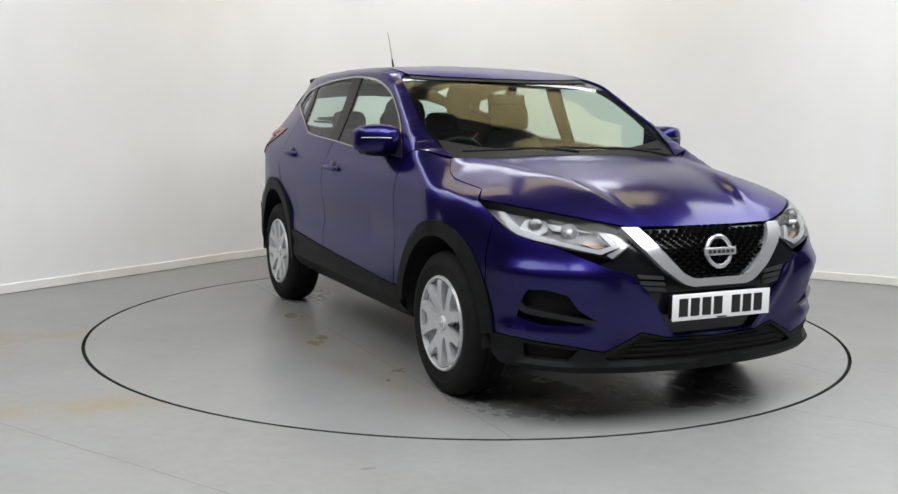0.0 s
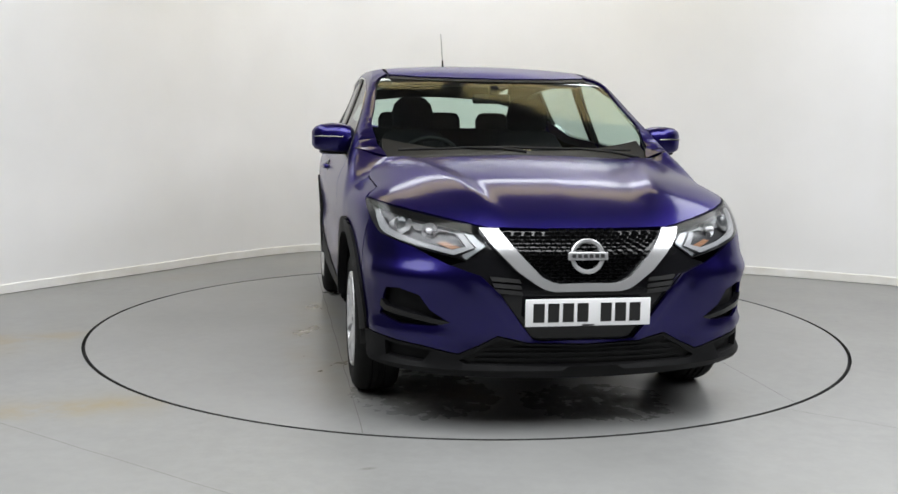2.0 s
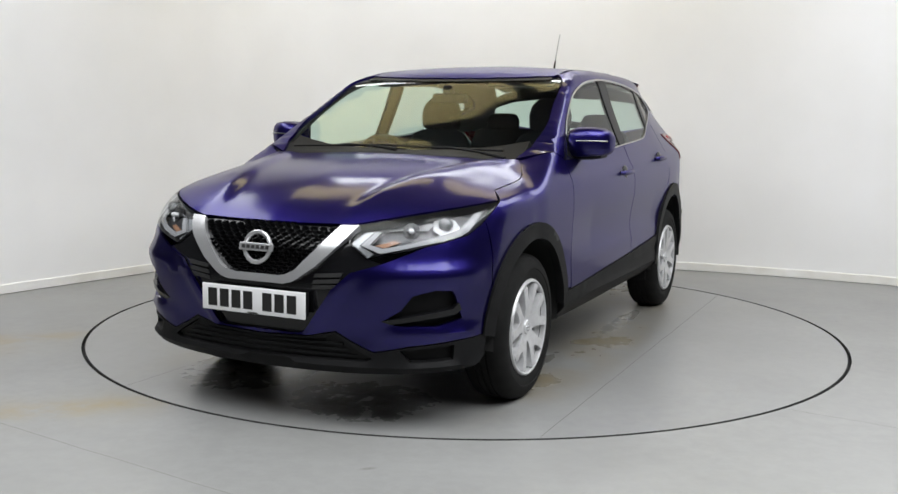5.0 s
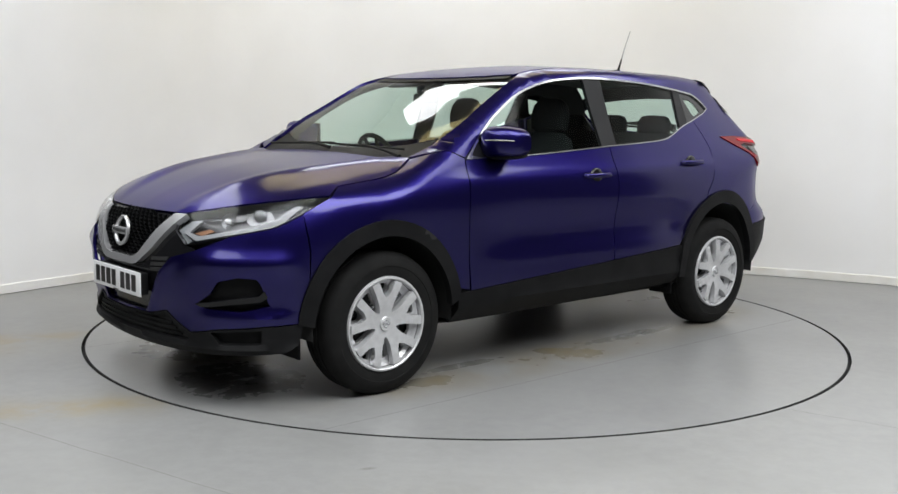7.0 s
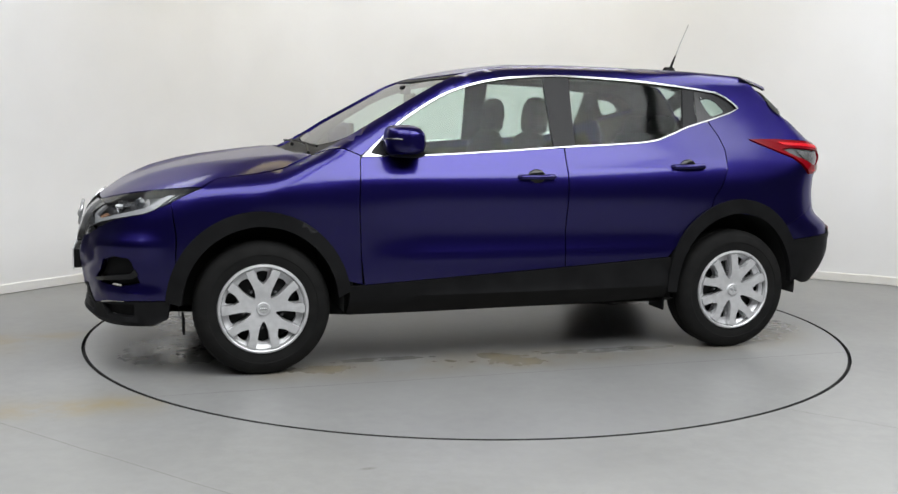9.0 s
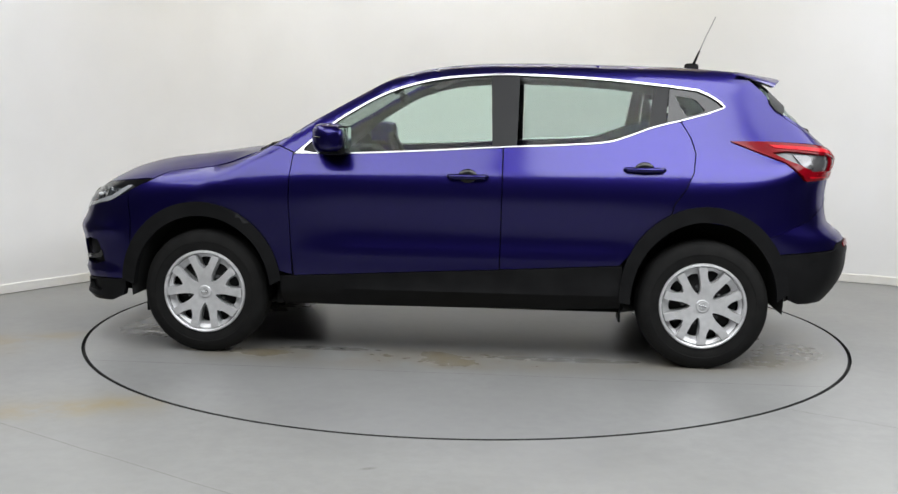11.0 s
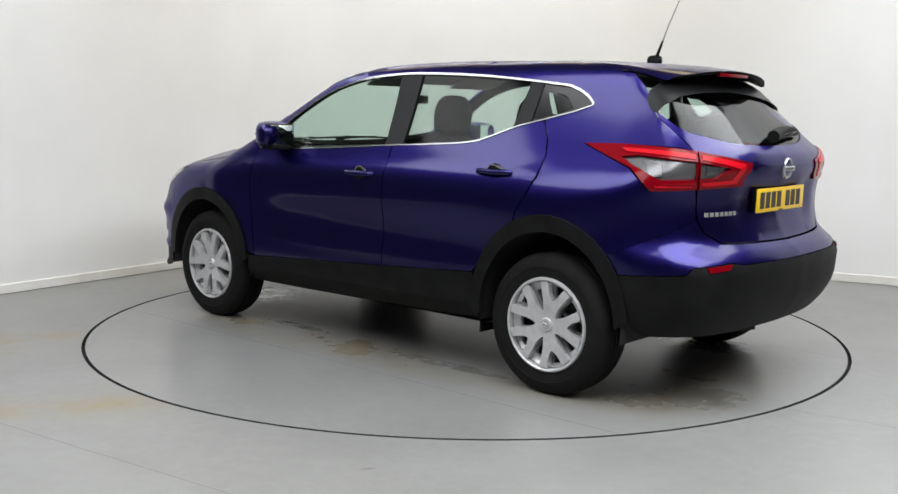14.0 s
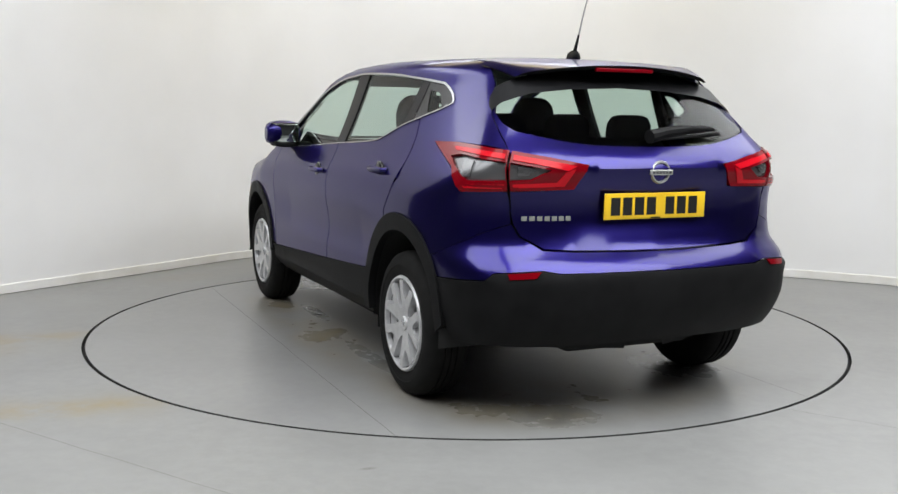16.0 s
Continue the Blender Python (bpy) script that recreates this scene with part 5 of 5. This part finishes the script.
panel("screen_band", both(np.vstack([header + np.array((-0.012, 0, 0.0)), on_top((0.262, 0.575), (0.3, 0.575), (0.33, 0.4), (0.347, 0.2), (0.352, 0.0))])), SCREEN_WAY, black_plastic, car, "black band at the top of the windscreen", lift=-0.006, depth=0, step=0.04)

# ---------------------------------------------------------------- cabin
panel("headliner", both(np.vstack([header + np.array((-0.02, 0, 0)), on_top((0.2, 0.58), (-0.1, 0.573), (-0.5, 0.57), (-0.9, 0.56), (-1.3, 0.54)), roof_rear])), TOP, trim_grey, car, "pale grey headliner", lift=-0.035, depth=0, step=0.08)
panel("pillar_trim", frame_loop, QUARTER, dark_trim, car, "dark grey pillar trim", True, lift=-0.03, depth=0, step=0.06)
lining = [(0.82, 1.06), (-0.3, 1.11), (-0.8, 1.14), (-1.1, 1.22), (-1.2, 1.1), (-1.2, 0.9), (-0.9, 0.5), (0.8, 0.5)]
panel("door_lining", on_side(*lining), LEFT, fabric, car, "dark door lining", True, lift=-0.06, depth=0, step=0.08)


def loft_box(bm, sections, across, bulge=0.0):
    """A cushion: sections of (x, z, half thickness, half width) along its length, rounded across."""
    rings = []
    for i, (x, z, ht, hw) in enumerate(sections):
        x0, z0 = sections[max(i - 1, 0)][:2]
        x1, z1 = sections[min(i + 1, len(sections) - 1)][:2]
        d = Vector((x1 - x0, 0, z1 - z0)).normalized()
        n = Vector((-d.z, 0, d.x))
        ring = []
        for k in range(28):
            a = 2 * math.pi * k / 28
            c, s = math.cos(a), math.sin(a)
            e = 0.5
            ring.append(bm.verts.new(Vector((x, across, z)) + Vector((0, 1, 0)) * hw * math.copysign(abs(c) ** e, c) + n * ht * math.copysign(abs(s) ** e, s)))
        rings.append(ring)
    for a, b in zip(rings, rings[1:]):
        for k in range(28):
            bm.faces.new((a[k], a[(k + 1) % 28], b[(k + 1) % 28], b[k]))
    bm.faces.new(rings[0])
    bm.faces.new(rings[-1])
    return bm


def front_seat(y):
    seat = new("front_seat")
    seat.parent = car
    seat["label"] = "dark fabric front seat"
    part("cushion", loft_box(bmesh.new(), [(0.38, 0.52, 0.05, 0.2), (0.35, 0.54, 0.08, 0.24), (0.1, 0.52, 0.09, 0.25), (-0.1, 0.5, 0.08, 0.25)], y), fabric, seat)
    part("backrest", loft_box(bmesh.new(), [(-0.05, 0.5, 0.07, 0.24), (-0.1, 0.68, 0.08, 0.25), (-0.17, 0.9, 0.07, 0.25), (-0.23, 1.08, 0.055, 0.23), (-0.262, 1.17, 0.045, 0.18), (-0.272, 1.195, 0.03, 0.13)], y), fabric, seat)
    part("headrest", loft_box(bmesh.new(), [(-0.272, 1.2, 0.03, 0.09), (-0.278, 1.22, 0.045, 0.125), (-0.286, 1.3, 0.05, 0.132), (-0.29, 1.36, 0.045, 0.115), (-0.292, 1.395, 0.03, 0.08), (-0.293, 1.405, 0.012, 0.05)], y), fabric, seat)
    for s in (-0.06, 0.06):
        part("headrest_post", tube(bmesh.new(), [(-0.25, y + s, 1.15), (-0.275, y + s, 1.25)], 0.006, 8), chrome, seat)


front_seat(0.37)
front_seat(-0.37)
bench = new("rear_bench")
bench.parent = car
bench["label"] = "dark fabric rear bench"
part("cushion", loft_box(bmesh.new(), [(-0.62, 0.56, 0.05, 0.6), (-0.66, 0.58, 0.08, 0.64), (-0.95, 0.55, 0.09, 0.64), (-1.1, 0.52, 0.08, 0.62)], 0.0), fabric, bench)
part("backrest", loft_box(bmesh.new(), [(-1.08, 0.52, 0.07, 0.62), (-1.17, 0.8, 0.08, 0.62), (-1.25, 1.05, 0.07, 0.6), (-1.285, 1.17, 0.05, 0.58), (-1.29, 1.195, 0.03, 0.55)], 0.0), fabric, bench)
for y in (-0.36, 0.0, 0.36):
    part("headrest", loft_box(bmesh.new(), [(-1.285, 1.18, 0.03, 0.09), (-1.29, 1.2, 0.045, 0.12), (-1.3, 1.265, 0.045, 0.12), (-1.305, 1.3, 0.03, 0.1), (-1.307, 1.31, 0.012, 0.07)], y), fabric, bench)
bm = bmesh.new()
box(bm, (-1.55, 0, 1.08), (0.5, 1.2, 0.02), 0.006)
part("parcel_shelf", bm, fabric, car, "dark parcel shelf")
dash = loft_box(bmesh.new(), [(0.55, 0.72, 0.05, 0.72), (0.56, 0.86, 0.09, 0.74), (0.62, 0.98, 0.08, 0.75), (0.75, 1.04, 0.05, 0.74), (0.92, 1.06, 0.03, 0.68), (0.97, 1.06, 0.015, 0.6)], 0.0)
part("dashboard", dash, black_plastic, car, "black dashboard")
bm = loft_box(bmesh.new(), [(0.54, 1.04, 0.02, 0.15), (0.6, 1.075, 0.03, 0.17), (0.68, 1.07, 0.03, 0.16)], -0.37)
part("instrument_hood", bm, black_plastic, car)
bm = bmesh.new()
ring = []
tilt = Matrix.Translation((0.42, -0.37, 1.0)) @ Matrix.Rotation(radians(-68), 4, "Y")
pts = [tilt @ Vector((0.185 * math.cos(a), 0.185 * math.sin(a), 0)) for a in np.linspace(0, 2 * math.pi, 41)]
tube(bm, pts, 0.015, 10)
wheel_ob = part("steering_wheel", bm, black_plastic, car, "black steering wheel")
bm = bmesh.new()
box(bm, (0, 0, -0.01), (0.12, 0.14, 0.04), 0.015)
for a in (0, 180, 250, 290):
    m = Matrix.Rotation(radians(a + 90), 4, "Z")
    box(bm, tuple(m @ Vector((0.11, 0, -0.005))), (0.15, 0.03, 0.015), 0.004, m)
bmesh.ops.transform(bm, matrix=tilt, verts=bm.verts)
part("steering_hub", bm, black_plastic, car)
bm = bmesh.new()
box(bm, (0.36, -0.005, 1.392), (0.025, 0.22, 0.055), 0.012)
part("interior_mirror", bm, black_plastic, car, "interior mirror")
bm = bmesh.new()
box(bm, (0.39, 0, 1.44), (0.06, 0.05, 0.05), 0.01)
part("mirror_mount", bm, black_plastic, car)
for y in (-0.36, 0.36):
    bm = bmesh.new()
    box(bm, (0.14, y, 1.495), (0.16, 0.4, 0.012), 0.005, Matrix.Rotation(radians(22), 4, "Y"))
    part("sun_visor", bm, trim_grey, car, "pale sun visor")

# ---------------------------------------------------------------- what moves
build_floor()
table = build_turntable()
build_ceiling()
ANGLES = [(0.0, -63.04), (0.5, -64.68), (1.0, -68.1), (1.5, -72.95), (2.0, -79.0), (2.5, -84.62), (3.0, -90.79), (3.5, -96.57), (4.0, -102.68), (4.5, -108.38), (5.0, -114.55),
          (7.5, -143.91), (8.0, -150.39), (8.5, -156.17), (9.0, -162.25), (11.5, -189.95), (12.0, -196.16), (12.5, -201.92), (13.0, -208.14), (13.5, -214.27), (14.0, -220.6), (14.5, -226.38), (15.0, -232.59), (15.5, -238.35), (16.0, -244.55)]


def motions():
    """The disc turns clockwise and carries the car with it."""
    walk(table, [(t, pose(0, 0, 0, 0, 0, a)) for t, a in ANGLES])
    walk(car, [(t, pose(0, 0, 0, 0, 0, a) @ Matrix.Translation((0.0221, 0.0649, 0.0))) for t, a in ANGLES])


motions()
